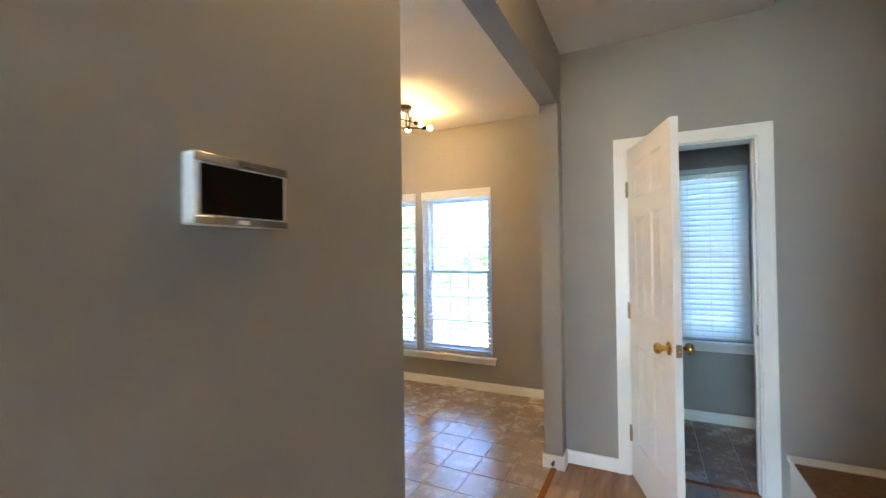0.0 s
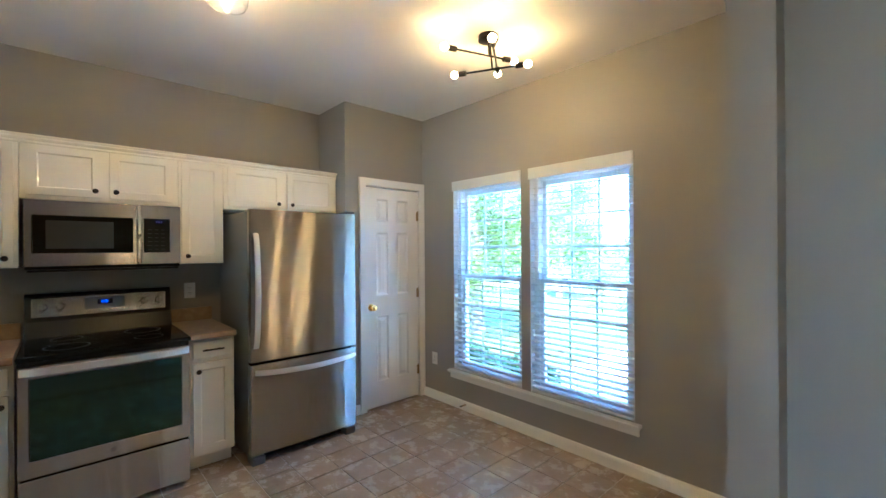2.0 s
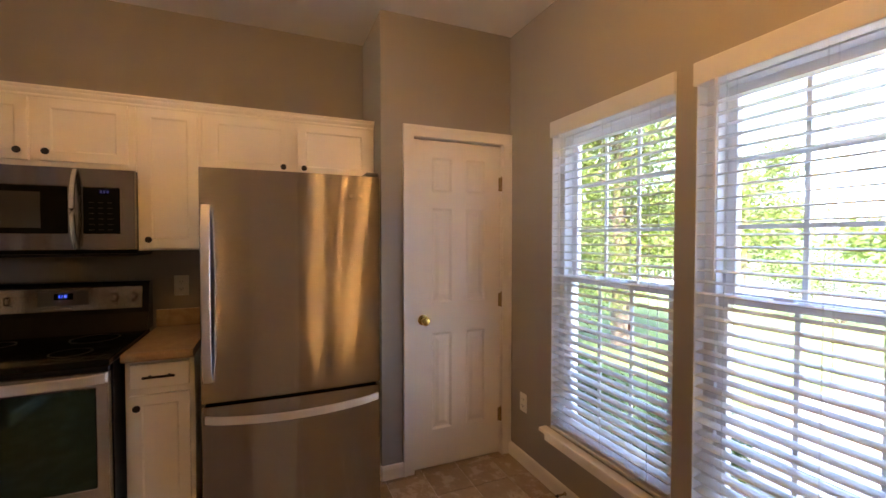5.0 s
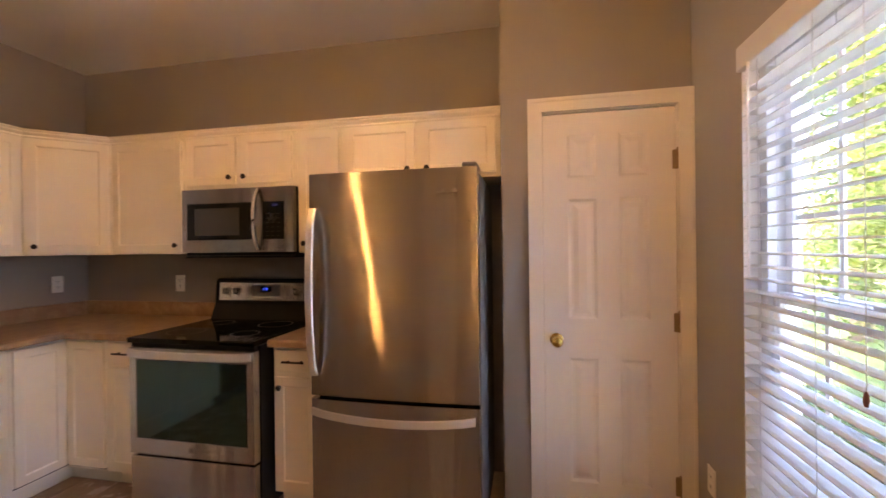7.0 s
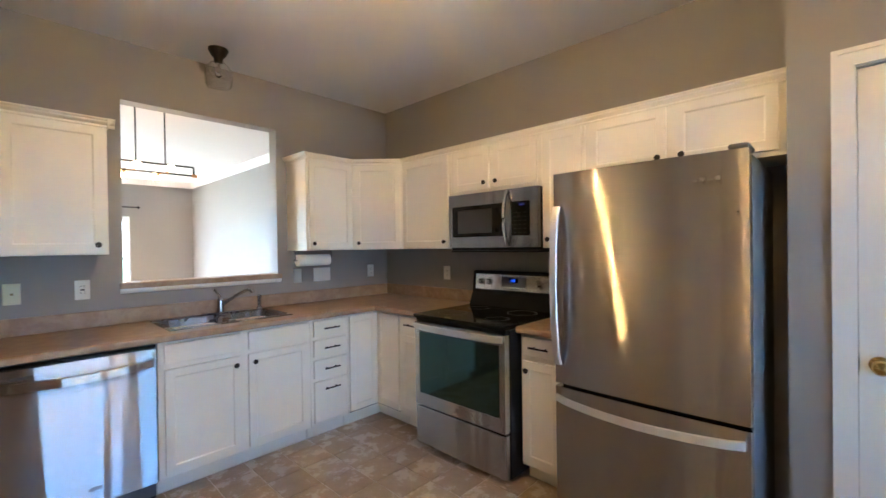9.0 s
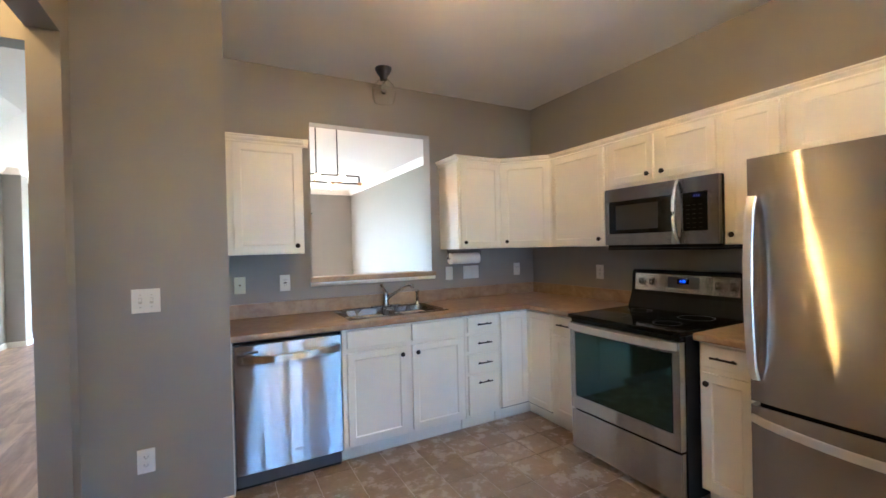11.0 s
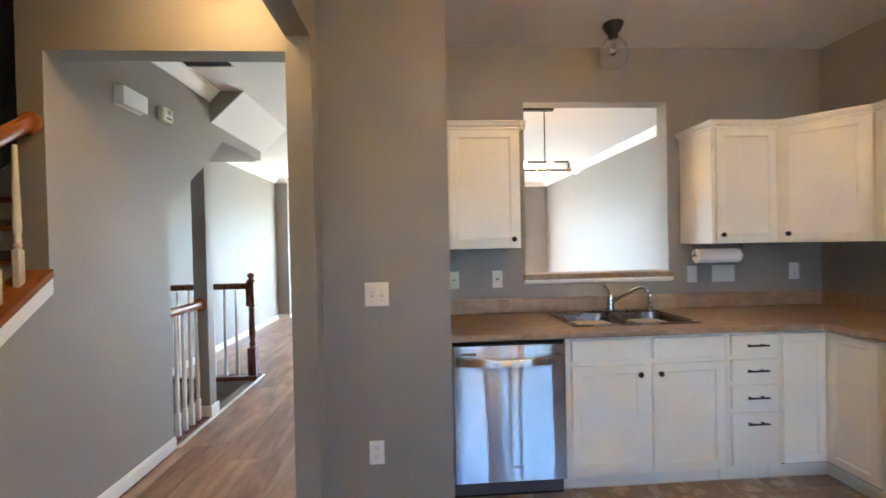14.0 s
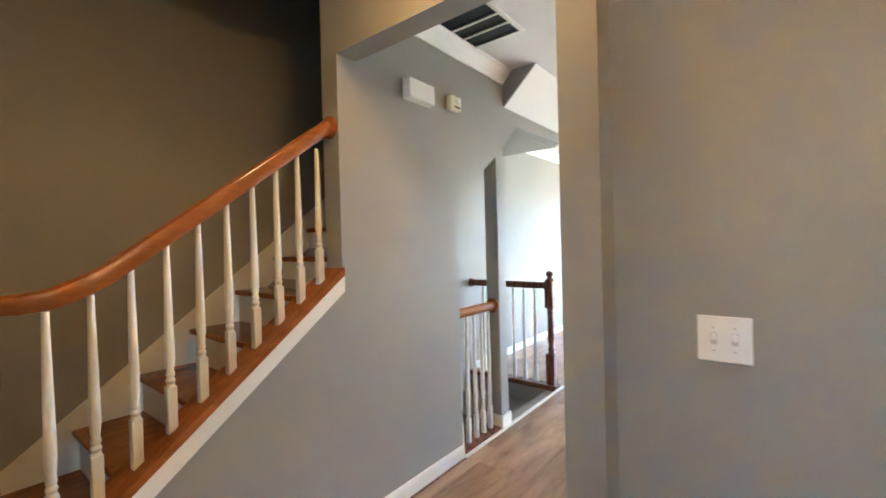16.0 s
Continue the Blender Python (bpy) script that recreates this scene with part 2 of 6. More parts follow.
MAHOG = two_tone("dark_stained_oak", (0.10, 0.03, 0.015), (0.20, 0.065, 0.03), 0.28, 4.0, (9, 9, 1), detail=6, distort=0.8, bump=0.04)
CARPET = mat("grey_carpet", (0.22, 0.22, 0.21), 0.95, vary=0.15, scale=20, fine=300, bump=0.6)
RUGM = mat("woven_rug", (0.20, 0.11, 0.05), 0.95, vary=0.5, scale=40, fine=200, bump=0.9, stretch=(1, 2.4, 1))
COPPER = mat("copper_socket", (0.50, 0.27, 0.14), 0.3, 1.0, vary=0.08, scale=30, bump=0.0)
BULBM = glow("warm_bulb", WARM, BULB)
JARBULB = glow("jar_bulb", WARM, BULB * 2.7)
AMBERM = glow("amber_bulb", (1.0, 0.50, 0.16), 2.4)
BLUEM = glow("blue_digits", (0.03, 0.10, 1.0), 0.055)
DIMBLUE = glow("dim_blue_digits", (0.05, 0.10, 0.8), 0.006)
PANE = glass("window_glass")
CLEAR = glass("clear_glass", (0.98, 0.98, 0.98))


# ---- building blocks ----
LOC = {}


def thing(name, loc, label, category, group="", kind=""):
    ob = new(name)
    ob.empty_display_size = 0.1
    ob.location = loc
    LOC[ob] = Matrix.Translation(loc).inverted()
    return tagged(ob, label, category, group, kind)


def link(name, me, material, parent=None, label=""):
    if material and not me.materials:
        me.materials.append(material)
    ob = new(name, me)
    if parent is not None:
        ob.parent = parent
        ob.matrix_parent_inverse = LOC.get(parent, Matrix())
    return tagged(ob, label) if label else ob


def part(name, bm, material, parent=None, label="", smooth=False):
    me = bpy.data.meshes.new(name)
    bmesh.ops.recalc_face_normals(bm, faces=bm.faces[:])
    bm.to_mesh(me)
    bm.free()
    if smooth:
        for p in me.polygons:
            p.use_smooth = True
        me.set_sharp_from_angle(angle=radians(38))
    return link(name, me, material, parent, label)


def structure(name, bm, material, label, category="wall"):
    return tagged(part(name, bm, material), label, category, kind="structure")


def box(bm, x0, x1, y0, y1, z0, z1):
    r = bmesh.ops.create_cube(bm, size=1.0, matrix=Matrix.LocRotScale(((x0 + x1) / 2, (y0 + y1) / 2, (z0 + z1) / 2), None, (abs(x1 - x0), abs(y1 - y0), abs(z1 - z0))))
    return r["verts"]


def soften(bm, w=0.003, seg=2):
    bmesh.ops.bevel(bm, geom=[e for e in bm.edges if e.is_manifold and e.calc_face_angle(0) > 0.5], offset=w, segments=seg, profile=0.5, affect="EDGES", clamp_overlap=True)
    return bm


def block(x0, x1, y0, y1, z0, z1, w=0.0, seg=2):
    bm = bmesh.new()
    box(bm, x0, x1, y0, y1, z0, z1)
    return soften(bm, w, seg) if w else bm


def rod(bm, p, q, r, r2=None, seg=12, caps=True):
    p, q = Vector(p), Vector(q)
    m = Matrix.Translation((p + q) / 2) @ (q - p).to_track_quat("Z", "Y").to_matrix().to_4x4()
    bmesh.ops.create_cone(bm, cap_ends=caps, segments=seg, radius1=r, radius2=r if r2 is None else r2, depth=(q - p).length, matrix=m)
    return bm


def lathe(bm, rings, m=Matrix(), seg=16):
    """A turned shape from (radius, height) rings, closed at both ends."""
    loops = []
    for r, z in rings:
        loops.append([bm.verts.new(m @ Vector((r * math.cos(2 * math.pi * i / seg), r * math.sin(2 * math.pi * i / seg), z))) for i in range(seg)])
    for a, b in zip(loops, loops[1:]):
        for i in range(seg):
            bm.faces.new((a[i], a[(i + 1) % seg], b[(i + 1) % seg], b[i]))
    bm.faces.new(loops[0][::-1])
    bm.faces.new(loops[-1])
    return bm


def ball(bm, p, r, seg=14, squash=1.0):
    bmesh.ops.create_uvsphere(bm, u_segments=seg, v_segments=seg // 2 + 2, radius=r, matrix=Matrix.Translation(p) @ Matrix.Diagonal((1, 1, squash, 1)))
    return bm


def tube(points, r, seg=8, flat=1.0):
    """A round bar swept along points."""
    bm = bmesh.new()
    pts = [Vector(p) for p in points]
    loops = []
    for i, p in enumerate(pts):
        d = (pts[min(i + 1, len(pts) - 1)] - pts[max(i - 1, 0)]).normalized()
        side = d.cross(Vector((0, 0, 1)))
        side = side.normalized() if side.length > 0.01 else Vector((0, 1, 0))
        up = side.cross(d).normalized()
        loops.append([bm.verts.new(p + side * r * math.cos(a) + up * r * flat * math.sin(a)) for a in (2 * math.pi * k / seg for k in range(seg))])
    for a, b in zip(loops, loops[1:]):
        for k in range(seg):
            bm.faces.new((a[k], a[(k + 1) % seg], b[(k + 1) % seg], b[k]))
    bm.faces.new(loops[0][::-1])
    bm.faces.new(loops[-1])
    return bm


def strap(points, half, thick, across):
    """A flat bar with rounded edges swept along points; across is the way of its width."""
    bm = bmesh.new()
    pts, across = [Vector(p) for p in points], Vector(across)
    prof = [(-half, 0), (-half + thick * 0.5, thick), (0, thick * 1.25), (half - thick * 0.5, thick), (half, 0), (half - thick * 0.5, -thick), (-half + thick * 0.5, -thick)]
    loops = []
    for i, p in enumerate(pts):
        d = (pts[min(i + 1, len(pts) - 1)] - pts[max(i - 1, 0)]).normalized()
        out = across.cross(d).normalized()
        loops.append([bm.verts.new(p + across * a + out * b) for a, b in prof])
    for a, b in zip(loops, loops[1:]):
        for k in range(len(prof)):
            bm.faces.new((a[k], a[(k + 1) % len(prof)], b[(k + 1) % len(prof)], b[k]))
    bm.faces.new(loops[0][::-1])
    bm.faces.new(loops[-1])
    return bm


def extrude_profile(bm, prof, p, q, side, up=(0, 0, 1)):
    """A moulding: the profile of (out, height) pairs run from p to q."""
    p, q, side, up = Vector(p), Vector(q), Vector(side), Vector(up)
    a = [bm.verts.new(p + side * o + up * h) for o, h in prof]
    b = [bm.verts.new(q + side * o + up * h) for o, h in prof]
    n = len(prof)
    for i in range(n):
        bm.faces.new((a[i], a[(i + 1) % n], b[(i + 1) % n], b[i]))
    bm.faces.new(a[::-1])
    bm.faces.new(b)
    return bm


def slab_with_panels(width, height, thick, panels, depth=0.006, slope=0.012, field=0.0, both=False):
    """A leaf in local x (width), z (height), front at y = 0 facing -y, with panels (x0, x1, z0, z1) sunk into it;
    field raises the middle of each panel again."""
    bm = bmesh.new()
    xs = sorted({0, width, *[v for p in panels for v in p[:2]]})
    zs = sorted({0, height, *[v for p in panels for v in p[2:]]})

    def face(y, flip):
        grid = {}

        def v(x, z, yy=y):
            k = (round(x, 5), round(z, 5), round(yy, 5))
            if k not in grid:
                grid[k] = bm.verts.new((x, yy, z))
            return grid[k]
        s = -1 if flip else 1
        for x0, x1 in zip(xs, xs[1:]):
            for z0, z1 in zip(zs, zs[1:]):
                hit = [p for p in panels if p[0] <= x0 + 1e-6 and p[1] >= x1 - 1e-6 and p[2] <= z0 + 1e-6 and p[3] >= z1 - 1e-6]
                if not hit:
                    bm.faces.new((v(x0, z0), v(x1, z0), v(x1, z1), v(x0, z1)))
        for x0, x1, z0, z1 in panels:
            rings = [(0, 0), (slope, depth)]
            if field:
                rings += [(slope + 0.012, depth), (slope + 0.012 + field, depth * 0.25)]
            for (i0, d0), (i1, d1) in zip(rings, rings[1:]):
                c0 = [(x0 + i0, z0 + i0), (x1 - i0, z0 + i0), (x1 - i0, z1 - i0), (x0 + i0, z1 - i0)]
                c1 = [(x0 + i1, z0 + i1), (x1 - i1, z0 + i1), (x1 - i1, z1 - i1), (x0 + i1, z1 - i1)]
                for k in range(4):
                    a, b, c, d = c0[k], c0[(k + 1) % 4], c1[(k + 1) % 4], c1[k]
                    bm.faces.new((v(*a, y + s * d0), v(*b, y + s * d0), v(*c, y + s * d1), v(*d, y + s * d1)))
            i, d = rings[-1]
            bm.faces.new((v(x0 + i, z0 + i, y + s * d), v(x1 - i, z0 + i, y + s * d), v(x1 - i, z1 - i, y + s * d), v(x0 + i, z1 - i, y + s * d)))
    face(0, False)
    if both:
        face(thick, True)
    for c in (((0, 0), (width, 0)), ((width, 0), (width, height)), ((width, height), (0, height)), ((0, height), (0, 0))):
        (xa, za), (xb, zb) = c
        bm.faces.new([bm.verts.new(q) for q in ((xa, 0, za), (xb, 0, zb), (xb, thick, zb), (xa, thick, za))])
    if not both:
        bm.faces.new([bm.verts.new(q) for q in ((0, thick, 0), (width, thick, 0), (width, thick, height), (0, thick, height))])
    return bm


def solid(boxes):
    """One closed mesh from boxes that touch or overlap, with no faces inside."""
    axes = [sorted({round(v, 5) for b in boxes for v in b[2 * k:2 * k + 2]}) for k in range(3)]
    mids = [[(a + b) / 2 for a, b in zip(c, c[1:])] for c in axes]
    full = {(i, j, k) for i, x in enumerate(mids[0]) for j, y in enumerate(mids[1]) for k, z in enumerate(mids[2])
            if any(b[0] < x < b[1] and b[2] < y < b[3] and b[4] < z < b[5] for b in boxes)}
    bm, made = bmesh.new(), {}

    def v(i, j, k):
        if (i, j, k) not in made:
            made[i, j, k] = bm.verts.new((axes[0][i], axes[1][j], axes[2][k]))
        return made[i, j, k]
    sides = (((-1, 0, 0), ((0, 0, 0), (0, 0, 1), (0, 1, 1), (0, 1, 0))), ((1, 0, 0), ((1, 0, 0), (1, 1, 0), (1, 1, 1), (1, 0, 1))),
             ((0, -1, 0), ((0, 0, 0), (1, 0, 0), (1, 0, 1), (0, 0, 1))), ((0, 1, 0), ((0, 1, 0), (0, 1, 1), (1, 1, 1), (1, 1, 0))),
             ((0, 0, -1), ((0, 0, 0), (0, 1, 0), (1, 1, 0), (1, 0, 0))), ((0, 0, 1), ((0, 0, 1), (1, 0, 1), (1, 1, 1), (0, 1, 1))))
    for i, j, k in full:
        for (a, b, c), corners in sides:
            if (i + a, j + b, k + c) not in full:
                bm.faces.new([v(i + p, j + q, k + r) for p, q, r in corners])
    return bm


def placed(bm, m):
    bmesh.ops.transform(bm, matrix=m, verts=bm.verts[:])
    return bm


def turned(direction):
    """Rotation that turns a leaf built facing -y so that it faces the direction given in degrees (0: -y, 90: +x, 180: +y)."""
    return Matrix.Rotation(radians(direction), 4, "Z")


# ---- the shell of the place ----
H = 2.74
N_WALL, S_KIT, FAR = 0.0, -4.06, -10.5
EX0, EX1 = 3.379, 3.494
HALL_N, ST_X, ST_FAR = -1.140, 4.645, 5.66
PIER = 2.748
WINS = ((0.93, 1.70), (1.785, 2.58))


def wall_of(name, boxes, label):
    return structure(name, solid(boxes), WALL, label)


t0, t1 = N_WALL, N_WALL + 0.16
wall_of("wall_north", [(-0.15, WINS[0][0], t0, t1, -0.6, H), (WINS[0][1], WINS[1][0], t0, t1, 0.345, 2.03), (WINS[1][1], 4.20, t0, t1, -0.6, H),
                       (WINS[0][0], WINS[1][1], t0, t1, 2.03, H), (WINS[0][0], WINS[1][1], t0, t1, -0.6, 0.345),
                       (4.20, 4.735, t0, t1, 2.08, H), (4.20, 4.735, t0, t1, -0.6, 0.66), (4.735, 5.82, t0, t1, -0.6, H)], "taupe painted window wall of the kitchen")
wall_of("wall_west", [(-0.15, 0.0, FAR - 0.15, t1, -0.6, H)], "taupe painted long outer wall")
wall_of("wall_pantry", [(0.37, 0.49, -0.87, -0.673, 0, H), (0.37, 0.49, -0.062, -0.004, 0, H), (0.37, 0.49, -0.673, -0.062, 2.035, H), (0.0, 0.37, -0.87, -0.75, 0, H)], "taupe painted pantry closet walls")
wall_of("wall_sink", [(0.0, 1.145, S_KIT - 0.12, S_KIT, 0, H), (2.163, PIER, S_KIT - 0.12, S_KIT, 0, H), (1.145, 2.163, S_KIT - 0.12, S_KIT, 2.36, H), (1.145, 2.163, S_KIT - 0.12, S_KIT, 0, 1.14)],
        "taupe painted sink wall with a pass-through opening")
wall_of("wall_pier", [(PIER, EX0, S_KIT - 0.12, -3.305, 0, H), (EX0, EX1, S_KIT - 0.12, -3.185, 0, H)], "taupe painted pier beside the kitchen opening")
wall_of("wall_opening_beam", [(EX0, EX1, -3.185, -1.265, 2.37, H)], "taupe painted dropped beam over the kitchen opening")
wall_of("wall_opening_north", [(EX0, EX1, -1.265, -0.004, 0, H)], "taupe painted pilaster and wall beside the kitchen opening")
wall_of("wall_hall_north", [(EX1, 3.888, HALL_N, -0.99, 0, H), (4.568, ST_FAR, HALL_N, -0.99, 0, 5.2), (3.888, 4.568, HALL_N, -0.99, 2.038, H), (EX1, 4.568, HALL_N, -0.99, H + 0.3, 5.2)], "taupe painted hall wall with the washroom door")
wall_of("wall_washroom_east", [(4.785, 4.89, -0.988, -0.002, 0, H)], "dark taupe washroom side wall")
wall_of("wall_hall_header", [(EX1, ST_X, -3.42, -3.30, 2.35, H)], "taupe painted header over the corridor")
wall_of("wall_stair_outer", [(ST_FAR, ST_FAR + 0.15, FAR - 0.15, -0.99, -2.8, 5.2)], "taupe painted outer stair wall")
wall_of("wall_south", [(0.0, 1.06, FAR - 0.15, FAR, -0.6, H), (1.96, 2.3, FAR - 0.15, FAR, -0.6, H), (5.0, ST_FAR, FAR - 0.15, FAR, -0.6, H), (1.06, 1.96, FAR - 0.15, FAR, 2.03, H),
                       (1.06, 1.96, FAR - 0.15, FAR, -0.6, 0.4), (2.3, 5.0, FAR - 0.15, FAR, 2.08, H), (2.3, 5.0, FAR - 0.15, FAR, -0.6, 0.0)], "taupe painted far wall of the living room")
wall_of("wall_east_pilaster", [(ST_FAR - 0.22, ST_FAR - 0.004, -9.78, -9.53, 0, H)], "taupe painted pilaster on the living room wall")
# stair wall: full height beside the corridor, cut on the slope below the upper flight
bm = bmesh.new()
prof = [(-3.30, 0.0), (-3.30, 5.2), (-6.02, 5.2), (-6.02, 2.38), (-5.10, 2.36), (-4.84, 2.13), (-4.25, 1.71), (-4.25, 0.0)]
extrude_profile(bm, [(y, z) for y, z in prof], (ST_X, 0, 0), (ST_X + 0.12, 0, 0), (0, 1, 0))
structure("wall_stair", bm, WALL, "taupe painted stair wall cut on a slope under the flight")
# boxed slope between the stair wall and the ceiling
bm = bmesh.new()
extrude_profile(bm, [(ST_X - 0.002, 2.475), (ST_X - 0.002, H - 0.002), (4.365, H - 0.002)], (0, -4.90, 0), (0, -6.08, 0), (1, 0, 0))
structure("wall_sloped_soffit", bm, CEIL, "white sloped soffit below the upper stair", "soffit")
bm = bmesh.new()
extrude_profile(bm, [(ST_X - 0.002, 2.470), (ST_X - 0.002, H - 0.002), (4.360, H - 0.002)], (0, -4.884, 0), (0, -4.899, 0), (1, 0, 0))
structure("wall_soffit_end", bm, WALL, "taupe painted end face of the sloped soffit", "soffit")
# low wall below the stair's stringer
bm = bmesh.new()


def cap_z(y):
    return 1.326 - 0.742 * (y + 3.31)


extrude_profile(bm, [(-3.30, 0.0), (-3.30, cap_z(-3.30) - 0.04), (-2.06, cap_z(-2.06) - 0.04), (-2.06, 0.0)], (ST_X, 0, 0), (ST_X + 0.12, 0, 0), (0, 1, 0))
structure("wall_below_stair", bm, WALL, "taupe painted low wall under the stair stringer")
bm = bmesh.new()
under = lambda y: 1.72 + 0.76 * (-4.25 - y)
extrude_profile(bm, [(-3.42, under(-3.42)), (-6.02, under(-6.02)), (-6.02, under(-6.02) + 0.05), (-3.42, under(-3.42) + 0.05)], (ST_X + 0.121, 0, 0), (ST_FAR - 0.001, 0, 0), (0, 1, 0))
box(bm, ST_X + 0.121, ST_FAR - 0.001, -6.019, -5.10, 2.37, 2.42)
structure("ceiling_under_stair", bm, WALL, "taupe painted sloped ceiling under the upper flight", "ceiling")
# upper floor, closing the stairwell above
wall_of("wall_upper_stairwell", [(ST_X - 0.12, ST_X, -3.42, HALL_N - 0.002, H + 0.29, 5.2), (ST_X + 0.12, ST_FAR, -6.2, -6.02, 2.4, 5.2)], "taupe painted upper stairwell walls")
# unseen storey above, with its eaves, added to shade the ground close to the windows
SIDING = mat("pale_siding", (0.62, 0.60, 0.55), 0.7, vary=0.08, scale=1.0, fine=40, bump=0.1, stretch=(0.2, 0.2, 6))
structure("wall_shade_storey", solid([(-0.148, 5.98, 0.002, 0.158, H + 0.302, 5.6), (-0.148, 5.98, FAR - 0.148, FAR - 0.002, H + 0.302, 5.6), (-0.148, -0.002, FAR - 0.002, 0.002, H + 0.302, 5.6),
                                      (5.83, 5.98, FAR - 0.002, 0.002, H + 0.302, 5.6)]), SIDING, "unseen pale siding walls of the upper storey, added for shade")
structure("roof", solid([(-0.5, 6.33, FAR - 0.5, 0.5, 5.602, 5.75), (-0.2, 6.03, FAR - 0.2, 0.2, 5.75, 6.1)]), mat("roof_shingle", (0.09, 0.085, 0.08), 0.9, vary=0.2, scale=3, fine=50, bump=0.4), "unseen dark roof with wide eaves, added for shade", "roof")


def ceiling(name, boxes, label):
    return structure(name, solid(boxes), CEIL, label, "ceiling")


ceiling("ceiling", [(-0.15, ST_X, FAR - 0.15, 0.16, H, H + 0.3), (ST_X, ST_FAR, FAR - 0.15, -6.2, H, H + 0.3), (ST_X, 5.82, -0.99, 0.16, H, H + 0.3)], "flat white painted ceiling")
ceiling("ceiling_upper", [(ST_X - 0.12, ST_FAR + 0.15, -6.2, -0.99, 5.2, 5.3)], "dark upper stairwell ceiling")


def moulding(name, runs, prof, material, label):
    bm = bmesh.new()
    for p, q, s in runs:
        extrude_profile(bm, prof, p, q, s)
    return structure(name, bm, material, label, "trim")


BASE = [(0, 0), (0.014, 0), (0.014, 0.062), (0.010, 0.078), (0.004, 0.085), (0.0, 0.085)]
moulding("baseboard_kitchen", [((0.49, 0, 0), (EX0, 0, 0), (0, -1, 0)), ((0.49, -0.87, 0), (0.49, -0.737, 0), (1, 0, 0)), ((0.0, -0.87, 0), (0.49, -0.87, 0), (0, -1, 0)), ((EX0, -1.265, 0), (EX0, 0, 0), (-1, 0, 0)),
                               ((PIER, -3.305, 0), (EX0, -3.305, 0), (0, 1, 0)), ((EX0 - 0.014, -1.265, 0), (EX1 + 0.014, -1.265, 0), (0, -1, 0)), ((EX0 - 0.014, -3.185, 0), (EX1 + 0.014, -3.185, 0), (0, 1, 0))], BASE, TRIM, "white painted kitchen baseboard")
moulding("baseboard_hall", [((EX1, -1.265, 0), (EX1, HALL_N, 0), (1, 0, 0)), ((EX1, HALL_N, 0), (3.822, HALL_N, 0), (0, -1, 0)), ((EX1, -4.18, 0), (EX1, -3.185, 0), (1, 0, 0)),
                            ((ST_X, -4.25, 0), (ST_X, -2.06, 0), (-1, 0, 0)), ((EX1, -0.002, 0), (4.785, -0.002, 0), (0, -1, 0)), ((4.785, -0.98, 0), (4.785, 0, 0), (-1, 0, 0))], BASE, TRIM, "white painted hall baseboard")
moulding("baseboard_living", [((0, FAR, 0), (0, S_KIT - 0.12, 0), (1, 0, 0)), ((0, FAR, 0), (2.24, FAR, 0), (0, 1, 0)), ((ST_FAR, FAR, 0), (ST_FAR, -5.9, 0), (-1, 0, 0)), ((ST_FAR - 0.22, -9.53, 0), (ST_FAR, -9.53, 0), (0, 1, 0)),
                              ((ST_FAR - 0.22, -9.79, 0), (ST_FAR - 0.22, -9.52, 0), (-1, 0, 0)), ((0, S_KIT - 0.12, 0), (EX1, S_KIT - 0.12, 0), (0, -1, 0))], BASE, TRIM, "white painted living room baseboard")
CROWN = [(0, 0), (0.09, 0), (0.09, -0.012), (0.075, -0.02), (0.05, -0.05), (0.02, -0.075), (0.012, -0.095), (0, -0.095)]
moulding("crown_moulding", [((ST_X, -4.882, H), (ST_X, -3.42, H), (-1, 0, 0)), ((EX1, -3.42, H), (ST_X, -3.42, H), (0, -1, 0)), ((0, FAR, H), (0, S_KIT - 0.12, H), (1, 0, 0)), ((0, FAR, H), (ST_FAR, FAR, H), (0, 1, 0)),
                            ((ST_FAR, FAR, H), (ST_FAR, -6.2, H), (-1, 0, 0)), ((0, S_KIT - 0.12, H), (EX1, S_KIT - 0.12, H), (0, -1, 0)), ((ST_FAR - 0.22, -9.53, H), (ST_FAR, -9.53, H), (0, 1, 0)),
                            ((ST_FAR - 0.22, -9.79, H), (ST_FAR - 0.22, -9.52, H), (-1, 0, 0))], CROWN, CROWNP, "white crown moulding of the corridor and living room")

# floors
floor_k = structure("floor_kitchen", block(0, EX1 - 0.06, S_KIT, 0, -0.25, -0.003), GROUT, "beige and brown stone-look tile kitchen floor", "floor")
floor_w = structure("floor_washroom", block(EX1, 4.785, -1.085, 0, -0.25, -0.003), GROUT, "brown stone-look tile washroom floor", "floor")
bm = solid([(*b, -0.25, -0.003) for b in ((EX1 - 0.06, ST_X, S_KIT - 0.12, -1.085), (ST_X, ST_FAR, -4.25, -1.11), (0, ST_X, FAR, S_KIT - 0.12), (ST_X, ST_FAR, FAR, -5.9))])
floor_h = structure("floor_hall", bm, MAHOG, "brown hickory plank floor of hall and living room", "floor")
bm = block(EX1 - 0.075, EX1 - 0.04, -3.2, -1.275, -0.002, 0.008, 0.003)
structure("threshold", bm, OAK, "stained wood strip between tile and planks", "trim")
structure("threshold_washroom", block(3.9, 4.57, -1.10, -1.07, -0.002, 0.007, 0.003), OAK, "stained wood strip at the washroom door", "trim")


